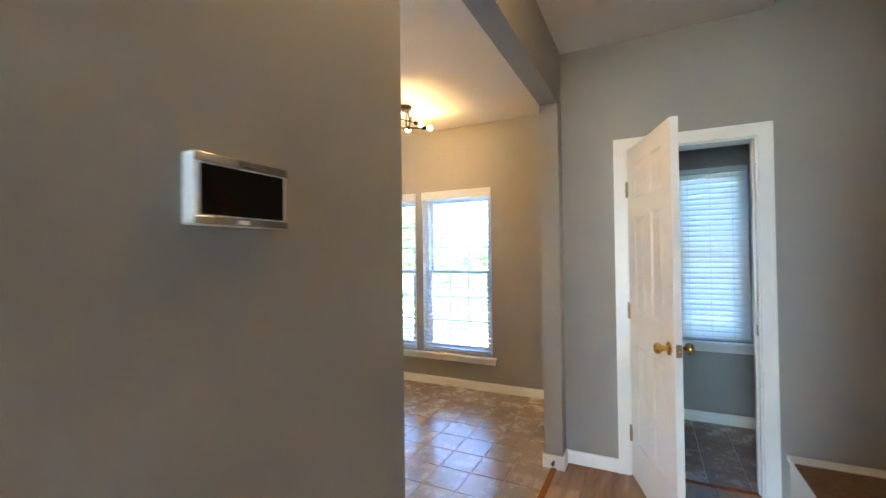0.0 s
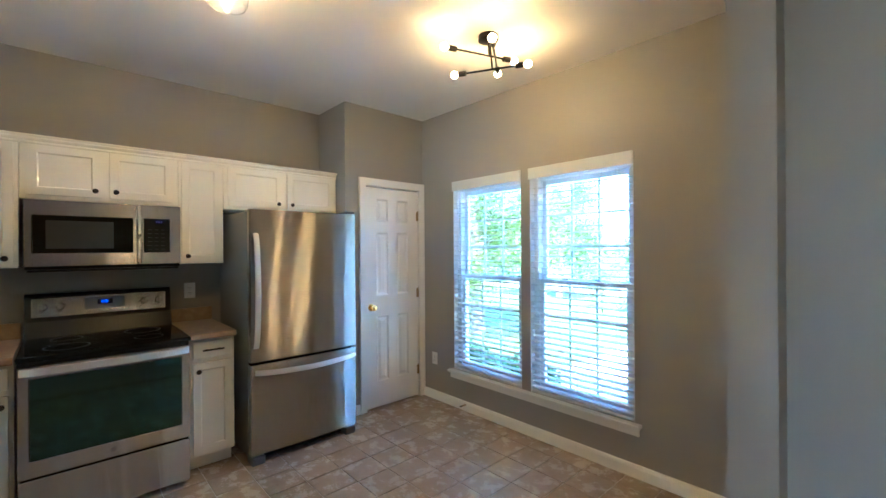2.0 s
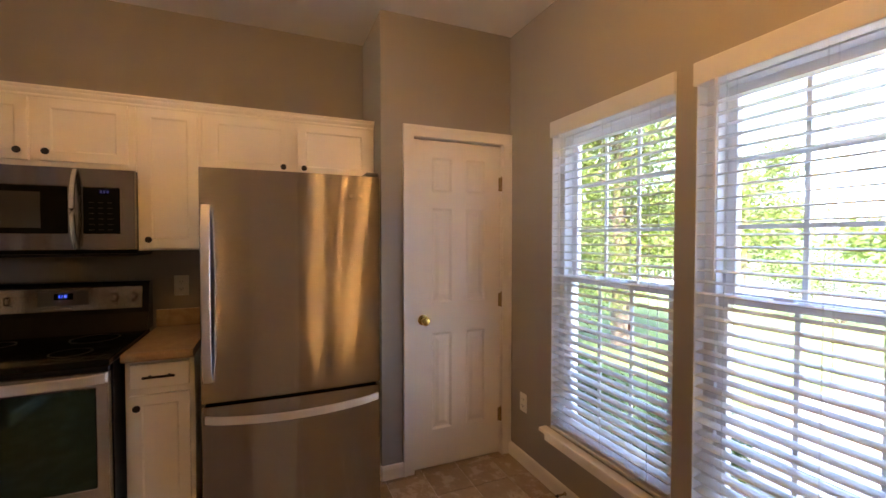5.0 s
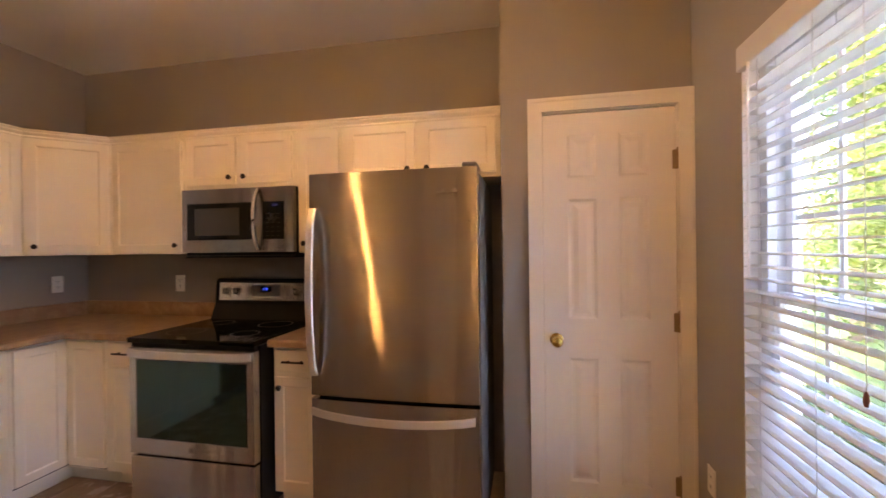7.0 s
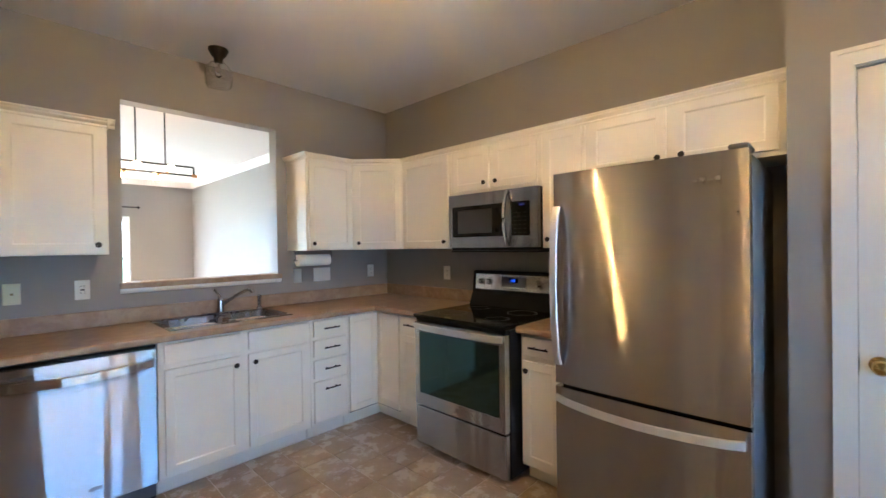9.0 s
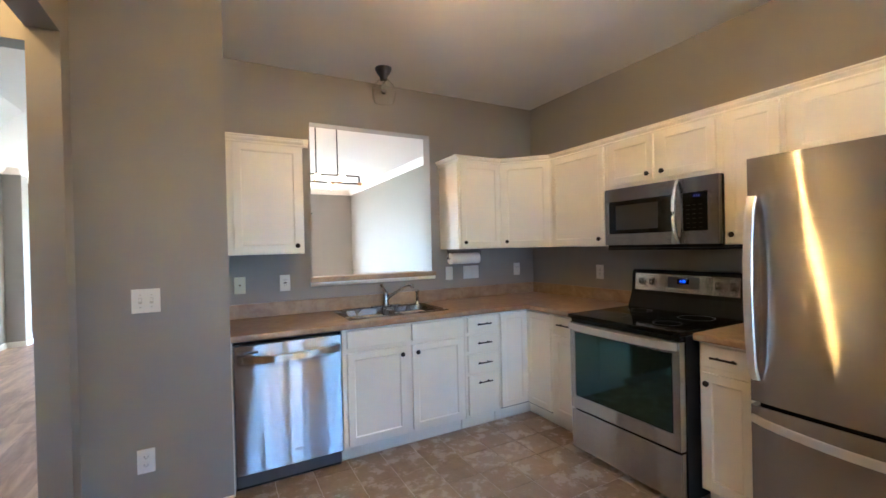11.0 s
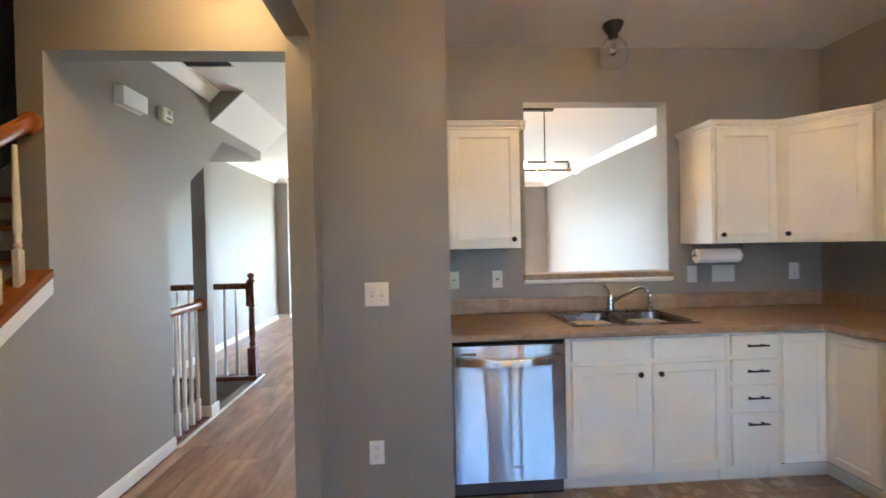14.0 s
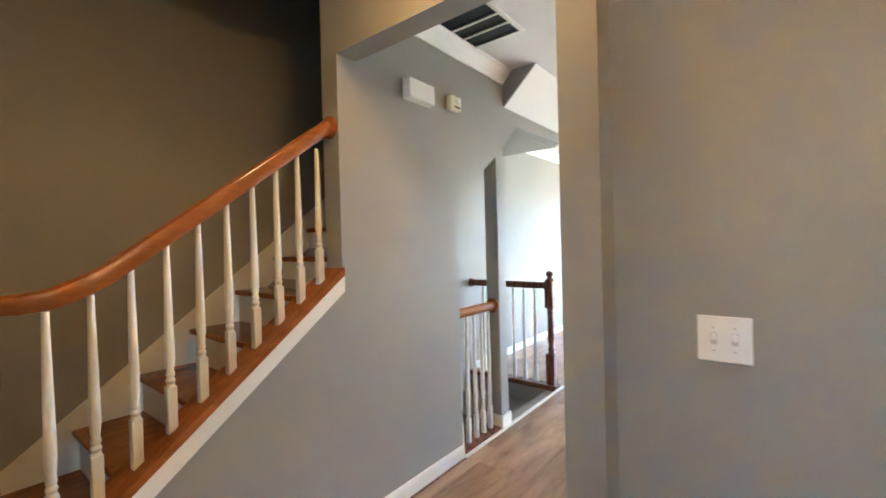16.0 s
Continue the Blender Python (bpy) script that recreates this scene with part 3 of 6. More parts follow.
# ---- windows and blinds ----
def casing(bm, x0, x1, z0, z1, w=0.066, t=0.016):
    """Door casing round an opening, front at y = -t, back at y = 0."""
    for b in ((x0 - w, x0, -t, 0, z0, z1 + w), (x1, x1 + w, -t, 0, z0, z1 + w), (x0, x1, -t, 0, z1, z1 + w)):
        box(bm, *b)
    for b in ((x0 - w, x0 - w + 0.018, -t - 0.006, -t, z0, z1 + w), (x1 + w - 0.018, x1 + w, -t - 0.006, -t, z0, z1 + w), (x0 - w + 0.018, x1 + w - 0.018, -t - 0.006, -t, z1 + w - 0.018, z1 + w)):
        box(bm, *b)
    return bm


def window(name, x0, x1, z0, z1, yg, label, cols=3, rows=3):
    """A white vinyl double-hung window; yg is the plane of the glass."""
    w = thing(name, ((x0 + x1) / 2, yg, z0), label, "window", kind="structure")
    f, mid = 0.045, (z0 + z1) / 2 + 0.035
    bm = bmesh.new()
    for b in ((x0, x0 + f, z0, z1), (x1 - f, x1, z0, z1), (x0 + f, x1 - f, z0, z0 + f), (x0 + f, x1 - f, z1 - f, z1)):
        box(bm, b[0], b[1], yg - 0.05, yg + 0.05, b[2], b[3])
    part("window_frame", soften(bm, 0.003), VINYL, w)
    for k, (za, zb, y) in enumerate(((z0 + f, mid, yg - 0.018), (mid - 0.03, z1 - f, yg + 0.02))):
        bm = bmesh.new()
        s = 0.035
        for b in ((x0 + f, x0 + f + s, za, zb), (x1 - f - s, x1 - f, za, zb), (x0 + f + s, x1 - f - s, za, za + s), (x0 + f + s, x1 - f - s, zb - s, zb)):
            box(bm, b[0], b[1], y - 0.016, y + 0.016, b[2], b[3])
        sash = part("sash", soften(bm, 0.002), VINYL, w)
        gx0, gx1, gz0, gz1 = x0 + f + s, x1 - f - s, za + s, zb - s
        bm = bmesh.new()
        for i in range(1, cols):
            x = gx0 + (gx1 - gx0) * i / cols
            box(bm, x - 0.008, x + 0.008, y - 0.005, y + 0.005, gz0, gz1)
        for i in range(1, rows):
            z = gz0 + (gz1 - gz0) * i / rows
            box(bm, gx0, gx1, y - 0.0045, y + 0.0045, z - 0.008, z + 0.008)
        part("muntins", bm, VINYL, sash)
        p = part("pane", block(gx0, gx1, y - 0.002, y + 0.002, gz0, gz1), PANE, sash)
        p.visible_shadow = False
    bm = bmesh.new()
    for x in ((x0 * 2 + x1) / 3, (x0 + 2 * x1) / 3):
        box(bm, x - 0.03, x + 0.03, yg - 0.05, yg - 0.03, mid - 0.005, mid + 0.012)
    part("sash_lock", soften(bm, 0.003), VINYL, w)
    return w


def blind(x0, x1, z0, z1, y, tilt, label, wand_x=None, valance=True):
    """A horizontal blind with 50 mm slats."""
    b = thing("window_blind", ((x0 + x1) / 2, y, z0), label, "window blind", "kitchen window blinds" if valance else "")
    if valance:
        part("valance", block(x0 - 0.012, x1 + 0.005, y - 0.035, y + 0.03, z1 - 0.01, z1 + 0.076, 0.004), BLINDP, b)
    else:
        part("head_rail", block(x0 + 0.004, x1 - 0.004, y - 0.025, y + 0.025, z1 - 0.04, z1, 0.003), BLINDP, b)
    part("bottom_rail", block(x0 + 0.006, x1 - 0.006, y - 0.026, y + 0.026, z0 + 0.004, z0 + 0.022, 0.004), BLINDP, b)
    pitch = 0.0435
    n = int((z1 - z0 - 0.06) / pitch)
    bm = bmesh.new()
    xa, xb = x0 + 0.006, x1 - 0.006
    cross = [(-0.025, -0.002), (-0.012, 0.0012), (0.012, 0.0012), (0.025, -0.002), (0.025, 0.0006), (0.012, 0.0036), (-0.012, 0.0036), (-0.025, 0.0006)]
    extrude_profile(bm, cross, (xa - (x0 + x1) / 2, 0, 0), (xb - (x0 + x1) / 2, 0, 0), (0, 1, 0))
    me = bpy.data.meshes.new("slat")
    bmesh.ops.recalc_face_normals(bm, faces=bm.faces[:])
    bm.to_mesh(me)
    bm.free()
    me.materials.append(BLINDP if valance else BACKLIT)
    for i in range(n):
        s = new("slat", me)
        s.parent, s.matrix_parent_inverse = b, LOC[b]
        s.matrix_basis = pose((x0 + x1) / 2, y, z0 + 0.045 + i * pitch, tilt + random.uniform(-1.5, 1.5), random.uniform(-0.12, 0.12), 0)
    for x in (x0 + 0.11, x1 - 0.11, (x0 + x1) / 2):
        bm = bmesh.new()
        for dy in (-0.027, 0.027):
            rod(bm, (x, y + dy, z0 + 0.02), (x, y + dy, z1), 0.0012, seg=5)
        part("ladder_cord", bm, BLINDP, b)
    if wand_x:
        part("wand", rod(bmesh.new(), (wand_x, y - 0.04, z1 - 0.01), (wand_x, y - 0.042, z1 - 0.72), 0.005, seg=6), VINYL, b)
        cord = part("pull_cord", rod(bmesh.new(), (x1 - 0.2, y - 0.034, z1), (x1 - 0.2, y - 0.036, z1 - 0.95), 0.0013, seg=5), BLINDP, b)
        part("tassel", lathe(bmesh.new(), [(0.002, 0.0), (0.005, -0.008), (0.0065, -0.022), (0.004, -0.034)], Matrix.Translation((x1 - 0.2, y - 0.036, z1 - 0.945)), 10), MAHOG, cord, "small wooden tassel", True)
    return b


for i, (a, b) in enumerate(WINS):
    window("window_%d" % (i + 1), a, b, 0.345, 2.03, 0.105, "white vinyl double-hung window with grid bars")
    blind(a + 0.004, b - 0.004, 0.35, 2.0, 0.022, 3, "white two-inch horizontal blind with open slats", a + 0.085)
bm = bmesh.new()
for a, b in WINS:
    box(bm, a, a + 0.003, 0.002, 0.054, 0.346, 2.029), box(bm, b - 0.003, b, 0.002, 0.054, 0.346, 2.029), box(bm, a + 0.003, b - 0.003, 0.002, 0.054, 2.026, 2.029)
structure("trim_window_jambs", bm, VINYL, "white linings of the kitchen window openings", "trim")
window("window_3", 4.20, 4.735, 0.66, 2.08, 0.105, "white vinyl washroom window")
blind(4.204, 4.731, 0.665, 2.075, 0.03, 68, "white closed horizontal blind on the washroom window", None, False)
window("window_4", 1.06, 1.96, 0.4, 2.03, FAR - 0.10, "bright white living room window")
# unseen opening, its width chosen to let more light into the living room
window("window_5", 2.3, 5.0, 0.0, 2.08, FAR - 0.10, "tall white glazed opening, unseen, widened to let in light", 1, 1)
bm = block(0.885, 2.625, -0.05, 0.035, 0.322, 0.345, 0.005)
box(bm, 0.90, 2.61, -0.02, -0.001, 0.27, 0.322)
structure("trim_window_stool", bm, TRIM, "white painted window stool and apron", "trim")
bm = block(4.16, 4.775, -0.055, 0.035, 0.636, 0.66, 0.005)
extrude_profile(bm, [(0, 0), (0, -0.06), (0.008, -0.06), (0.03, 0)], (4.185, -0.001, 0.636), (4.75, -0.001, 0.636), (0, -1, 0))
structure("trim_washroom_stool", bm, TRIM, "white painted washroom window stool", "trim")
# curtain rod of the living room
cr = thing("curtain_rod", (1.0, FAR, 2.19), "black metal curtain rod with round ends above the window", "curtain rod")
part("rod", rod(bmesh.new(), (0.95, FAR + 0.08, 2.2), (2.05, FAR + 0.08, 2.2), 0.011), BLACKM, cr)
for x in (0.94, 2.06):
    part("finial", ball(bmesh.new(), (x, FAR + 0.08, 2.2), 0.025), BLACKM, cr, smooth=True)
for x in (1.02, 1.98):
    part("bracket", rod(bmesh.new(), (x, FAR + 0.002, 2.2), (x, FAR + 0.08, 2.2), 0.008), BLACKM, cr)


# ---- doors ----
def six_panel(width, height):
    e, m = 0.115, 0.10
    xa, xb, xc, xd = e, (width - m) / 2, (width + m) / 2, width - e
    rows = ((0.23, 0.83), (1.02, 1.60), (1.70, 1.91))
    return [(x0, x1, z0, z1) for z0, z1 in rows for x0, x1 in ((xa, xb), (xc, xd))]


def knob_set(bm, x, z, y, s):
    """Door knob with rose; s is the side it stands out on."""
    m = Matrix.Translation((x, y, z)) @ Matrix.Rotation(radians(90 * s), 4, "X")
    return lathe(bm, [(0.004, 0), (0.032, 0.0), (0.032, 0.006), (0.014, 0.011), (0.011, 0.03), (0.018, 0.036), (0.027, 0.047), (0.028, 0.056), (0.022, 0.066), (0.006, 0.07)], m, 18)


def hinge(bm, x, z, y):
    rod(bm, (x, y, z - 0.045), (x, y, z + 0.045), 0.007, seg=8)
    ball(bm, (x, y, z + 0.05), 0.006, 8)
    box(bm, x - 0.022, x + 0.02, y + 0.003, y + 0.006, z - 0.044, z + 0.044)
    return bm


def door(name, m, width, label, hinge_right, both_knobs, category="door", gap=0.004):
    """Six-panel door leaf in local axes: x along the leaf, front facing -y, set by m."""
    d = thing(name, m.translation, label, category, kind="structure")
    LOC[d] = Matrix.Translation(m.translation).inverted()
    leaf = part("leaf", placed(slab_with_panels(width - 2 * gap, 2.012, 0.035, six_panel(width - 2 * gap, 2.012), 0.008, 0.014, 0.022, both=True), m @ pose(gap, 0, 0.012)), DOORP, d)
    kx = 0.06 if hinge_right else width - 0.06
    bm = knob_set(bmesh.new(), kx, 0.93, 0, 1)
    part("door_knob", placed(bm, m), BRASS, leaf, "polished brass knob", True)
    if both_knobs:
        part("door_knob", placed(knob_set(bmesh.new(), kx, 0.93, 0.035, -1), m), BRASS, leaf, "polished brass knob", True)
        x = 0.0 if hinge_right else width
        part("latch_plate", placed(block(x - 0.0015, x + 0.0015, 0.006, 0.030, 0.90, 0.96), m), HINGEM, leaf)
        part("latch_bolt", placed(block(x - 0.011, x + 0.011, 0.012, 0.024, 0.922, 0.938, 0.003), m), BRASS, leaf)
    hx = width + 0.003 if hinge_right else -0.003
    for z in (0.265, 1.025, 1.78):
        part("hinge", placed(hinge(bmesh.new(), hx, z, -0.004), m), HINGEM, d)
    return d


# pantry door, closed, in the wall that faces +x
m = Matrix.Translation((0.482, -0.671, 0)) @ turned(90)
door("door_1", m, 0.605, "closed white six-panel pantry door with brass knob", True, False)
structure("trim_pantry_casing", placed(casing(bmesh.new(), -0.673, -0.062, 0, 2.035), Matrix.Translation((0.49, 0, 0)) @ turned(90)), TRIM, "white painted casing round the pantry door", "trim")
bm = bmesh.new()
box(bm, 0.375, 0.489, -0.673, -0.669, 0, 2.035), box(bm, 0.375, 0.489, -0.066, -0.062, 0, 2.035), box(bm, 0.375, 0.489, -0.669, -0.066, 2.031, 2.035)
structure("trim_pantry_jamb", bm, TRIM, "white painted pantry door jamb", "trim")
# washroom door, standing open into the hall
m = Matrix.Translation((3.898, HALL_N - 0.022, 0)) @ Matrix.Rotation(radians(-71.8), 4, "Z")
door("door_2", m, 0.68, "open white six-panel washroom door with brass knobs", False, True)
structure("trim_washroom_casing", placed(casing(bmesh.new(), 3.888, 4.568, 0, 2.038, 0.069), Matrix.Translation((0, HALL_N, 0))), TRIM, "white painted casing round the washroom door", "trim")
bm = bmesh.new()
box(bm, 3.888, 3.898, HALL_N + 0.001, -0.991, 0, 2.038), box(bm, 4.558, 4.568, HALL_N + 0.001, -0.991, 0, 2.038), box(bm, 3.898, 4.558, HALL_N + 0.001, -0.991, 2.028, 2.038)
box(bm, 3.898, 3.908, -1.09, -1.07, 0, 2.028), box(bm, 4.548, 4.558, -1.09, -1.07, 0, 2.028)
structure("trim_washroom_jamb", bm, TRIM, "white painted washroom door jamb with stop", "trim")
structure("trim_strike_plate", block(4.554, 4.557, -1.125, -1.095, 0.91, 0.97, 0.001), HINGEM, "small brass strike plate on the jamb", "strike plate")
bm = block(1.12, 2.185, S_KIT - 0.15, S_KIT + 0.035, 1.14, 1.178, 0.006)
structure("trim_pass_ledge", bm, COUNTER, "tan laminate ledge of the pass-through", "ledge")
bm = bmesh.new()
extrude_profile(bm, [(0, 0), (0.026, 0), (0.026, -0.012), (0.012, -0.03), (0, -0.03)], (1.125, S_KIT, 1.139), (2.18, S_KIT, 1.139), (0, 1, 0))
structure("trim_pass_apron", bm, TRIM, "white painted moulding under the ledge", "trim")


# ---- kitchen cabinets ----
def round_knob(p, n):
    p, n = Vector(p), Vector(n)
    m = Matrix.Translation(p) @ n.to_track_quat("Z", "Y").to_matrix().to_4x4()
    return lathe(bmesh.new(), [(0.006, 0.0), (0.006, 0.010), (0.010, 0.014), (0.0155, 0.019), (0.0155, 0.023), (0.011, 0.028), (0.003, 0.029)], m, 14)


def bar_pull(p, along, n, length=0.115):
    p, along, n = Vector(p), Vector(along), Vector(n)
    bm = rod(bmesh.new(), p + n * 0.026 - along * length / 2, p + n * 0.026 + along * length / 2, 0.0055, seg=8)
    for s in (-1, 1):
        rod(bm, p + along * s * length * 0.32, p + along * s * length * 0.32 + n * 0.026, 0.005, seg=8)
        ball(bm, p + along * s * length / 2 + n * 0.026, 0.0065, 8)
    return bm


class Face:
    """A cabinet front: origin, the way to its right as one looks at it, and the way out of it."""

    def __init__(self, origin, angle):
        self.m = Matrix.Translation(origin) @ turned(angle)

    def at(self, u, z, out=0.0):
        return self.m @ Vector((u, -out, z))

    def out(self):
        return (self.m.to_3x3() @ Vector((0, -1, 0))).normalized()

    def along(self):
        return (self.m.to_3x3() @ Vector((1, 0, 0))).normalized()


def leaf_on(cab, f, name, u0, u1, z0, z1, rail=0.044, knob=None, pull=False):
    """A shaker leaf or drawer front laid on the face, 19 mm proud."""
    w, h = u1 - u0, z1 - z0
    panels = [(rail, w - rail, rail, h - rail)] if rail else []
    bm = slab_with_panels(w, h, 0.019, panels, 0.006, 0.007) if rail else block(0, w, 0, 0.019, 0, h, 0.004)
    ob = part(name, placed(bm, f.m @ pose(u0, -0.019, z0)), CABP, cab)
    if knob:
        part("knob", round_knob(f.at(*knob, 0.019), f.out()), BLACKM, ob, "black bronze knob", True)
    if pull:
        part("handle", bar_pull(f.at((u0 + u1) / 2, (z0 + z1) / 2, 0.019), f.along(), f.out()), BLACKM, ob, "black bar pull")
    return ob


def carcass(cab, f, width, depth, z0, z1, toe=False):
    bm = bmesh.new()
    box(bm, 0, width, 0, depth, z0, z1)
    if toe:
        box(bm, 0.002, width - 0.002, 0.07, depth, 0.0, z0)
    part("body", placed(soften(bm, 0.002, 1), f.m), CABP, cab)


def cabinet(name, origin, angle, width, depth, z0, z1, label, toe=False, group="kitchen wall cabinets"):
    f = Face(origin, angle)
    c = thing(name, f.m @ Vector((width / 2, depth / 2, 0 if toe else z0)), label, "cabinet", group)
    carcass(c, f, width, depth, z0, z1, toe)
    return c, f


UB, UT = 1.365, 2.10
UX, SY = 0.33, -3.735
# wall cabinets on the range wall (faces +x; the right side is +y)
c, f = cabinet("wall_cabinet", (UX, -3.425, 0), 90, 0.565, UX - 0.004, UB, UT, "white shaker wall cabinet beside the microwave")
leaf_on(c, f, "door", 0.02, 0.545, UB + 0.015, UT - 0.02, knob=(0.51, UB + 0.055))
c, f = cabinet("wall_cabinet", (UX, -2.858, 0), 90, 0.776, UX - 0.004, 1.765, UT, "white double-door wall cabinet above the microwave")
leaf_on(c, f, "door", 0.03, 0.366, 1.79, UT - 0.02, knob=(0.335, 1.83))
leaf_on(c, f, "door", 0.405, 0.745, 1.79, UT - 0.02, knob=(0.436, 1.83))
c, f = cabinet("wall_cabinet", (UX, -2.080, 0), 90, 0.285, UX - 0.004, UB, UT, "narrow white shaker wall cabinet beside the fridge")
leaf_on(c, f, "door", 0.018, 0.268, UB + 0.015, UT - 0.02, knob=(0.052, UB + 0.055))
c, f = cabinet("wall_cabinet", (UX, -1.793, 0), 90, 0.918, UX - 0.004, 1.765, UT, "white double-door wall cabinet above the fridge")
leaf_on(c, f, "door", 0.03, 0.435, 1.79, UT - 0.02, knob=(0.40, 1.825))
leaf_on(c, f, "door", 0.475, 0.885, 1.79, UT - 0.02, knob=(0.51, 1.825))
# corner cabinet with a slanted front
c = thing("corner_wall_cabinet", (0.2, -3.86, UB), "white shaker wall cabinet with slanted corner front", "cabinet", "kitchen wall cabinets")
bm = bmesh.new()
ring = [(0.004, -3.427), (UX, -3.427), (0.628, SY), (0.628, S_KIT + 0.004), (0.004, S_KIT + 0.004)]
lo, hi = [bm.verts.new((x, y, UB)) for x, y in ring], [bm.verts.new((x, y, UT)) for x, y in ring]
for i in range(5):
    bm.faces.new((lo[i], lo[(i + 1) % 5], hi[(i + 1) % 5], hi[i]))
bm.faces.new(lo), bm.faces.new(hi)
part("body", bm, CABP, c)
diag = math.degrees(math.atan2(-3.427 - SY, UX - 0.628))
f = Face((0.628, SY, 0), diag)
dl = math.hypot(-3.427 - SY, UX - 0.628)
leaf_on(c, f, "door", 0.02, dl - 0.02, UB + 0.015, UT - 0.02, knob=(0.055, UB + 0.055))
# wall cabinets on the sink wall (faces +y; the right side is -x)
c, f = cabinet("wall_cabinet", (1.06, SY, 0), 180, 0.43, 0.321, UB, UT, "white shaker wall cabinet beside the pass-through")
leaf_on(c, f, "door", 0.02, 0.41, UB + 0.015, UT - 0.02, knob=(0.05, UB + 0.055))
c, f = cabinet("wall_cabinet", (2.744, SY, 0), 180, 0.468, 0.321, UB, UT, "single white shaker wall cabinet beside the pier")
leaf_on(c, f, "door", 0.04, 0.45, UB + 0.015, UT - 0.02, knob=(0.418, UB + 0.055))
CABCROWN = [(0, -0.016), (0.005, -0.016), (0.008, -0.012), (0.008, -0.006), (0.005, -0.003), (0.005, 0.0), (0.012, 0.004), (0.020, 0.011), (0.022, 0.016), (0.022, 0.020), (0.027, 0.022), (0.032, 0.027), (0.032, 0.034), (0, 0.034)]
cc = thing("cabinet_crown", (0.33, -2.5, UT), "white crown moulding along the tops of the cabinets", "moulding")
for p, q, s in (((UX, -3.43, UT), (UX, -0.876, UT), (1, 0, 0)), ((1.06, SY, UT), (0.628, SY, UT), (0, 1, 0)), ((1.06, S_KIT + 0.004, UT), (1.06, SY + 0.036, UT), (1, 0, 0)),
                ((0.628, SY, UT), (UX, -3.427, UT), (0.718, 0.695, 0))):
    part("moulding", extrude_profile(bmesh.new(), CABCROWN, p, q, s), CABP, cc)
cc = thing("cabinet_crown", (2.5, SY, UT), "white crown moulding on the single cabinet", "moulding")
for p, q, s in (((2.744, SY, UT), (2.24, SY, UT), (0, 1, 0)), ((2.276, SY + 0.036, UT), (2.276, S_KIT + 0.004, UT), (-1, 0, 0))):
    part("moulding", extrude_profile(bmesh.new(), CABCROWN, p, q, s), CABP, cc)

# base cabinets
BT = 0.874
FY, FX = -3.452, 0.60
G = "kitchen base cabinets"
c, f = cabinet("base_cabinet", (2.113, FY, 0), 180, 0.915, 0.604, 0.10, BT, "white double-door sink base cabinet with false drawer fronts", True, G)
for u0, u1, k in ((0.03, 0.44, 0.405), (0.485, 0.89, 0.52)):
    leaf_on(c, f, "drawer_front", u0, u1, 0.745, 0.858, 0)
    leaf_on(c, f, "door", u0, u1, 0.125, 0.715, knob=(k, 0.665))
c, f = cabinet("base_cabinet", (1.196, FY, 0), 180, 0.308, 0.604, 0.10, BT, "white base cabinet with a stack of four drawers", True, G)
for z0, z1 in ((0.745, 0.858), (0.60, 0.72), (0.445, 0.575), (0.125, 0.42)):
    ob = leaf_on(c, f, "drawer_front", 0.02, 0.288, z0, z1, 0)
    part("handle", bar_pull(f.at(0.154, z1 - 0.055 if z1 < 0.5 else (z0 + z1) / 2, 0.019), f.along(), f.out()), BLACKM, ob, "black bar pull")
c = thing("corner_base_cabinet", (0.4, -3.7, 0), "white corner base cabinet with folded double door", "cabinet", G)
bm = bmesh.new()
box(bm, 0.004, 0.885, S_KIT + 0.004, FY, 0.10, BT), box(bm, 0.004, FX, FY, -3.16, 0.10, BT)
box(bm, 0.004, 0.885, S_KIT + 0.004, FY - 0.07, 0, 0.10), box(bm, 0.004, FX - 0.07, FY - 0.07, -3.16, 0, 0.10)
part("body", bm, CABP, c)
# dark strips laid on the body stand in for shade below the doors
part("gap_strip", block(FX + 0.004, 0.875, FY, FY + 0.0015, 0.112, 0.121), SLOT, c, "dark strip for the shade in the gap under the folded door")
part("gap_strip", block(FX, FX + 0.0015, FY + 0.004, -3.172, 0.112, 0.121), SLOT, c, "dark strip for the shade in the gap under the folded door")
f = Face((0.885, FY, 0), 180)
leaf_on(c, f, "door", 0.01, 0.263, 0.125, 0.858)
f = Face((FX, FY, 0), 90)
leaf_on(c, f, "door", 0.022, 0.282, 0.125, 0.858)
c, f = cabinet("base_cabinet", (FX, -3.158, 0), 90, 0.292, FX - 0.004, 0.10, BT, "narrow white base cabinet beside the range", True, G)
leaf_on(c, f, "drawer_front", 0.02, 0.272, 0.745, 0.858, 0, pull=True)
leaf_on(c, f, "door", 0.02, 0.272, 0.125, 0.715, knob=(0.245, 0.665))
c, f = cabinet("base_cabinet", (FX, -2.074, 0), 90, 0.272, FX - 0.004, 0.10, BT, "narrow white base cabinet between range and fridge", True, G)
leaf_on(c, f, "drawer_front", 0.02, 0.252, 0.745, 0.858, 0, pull=True)
leaf_on(c, f, "door", 0.02, 0.252, 0.125, 0.715, knob=(0.05, 0.665))
structure("trim_cabinet_end", block(2.738, 2.746, S_KIT + 0.01, FY + 0.01, 0, BT, 0.001), TRIM, "white filler strip beside the dishwasher", "trim")


def counter_bm(boxes):
    return solid([(*b, BT + 0.002, 0.915) for b in boxes])


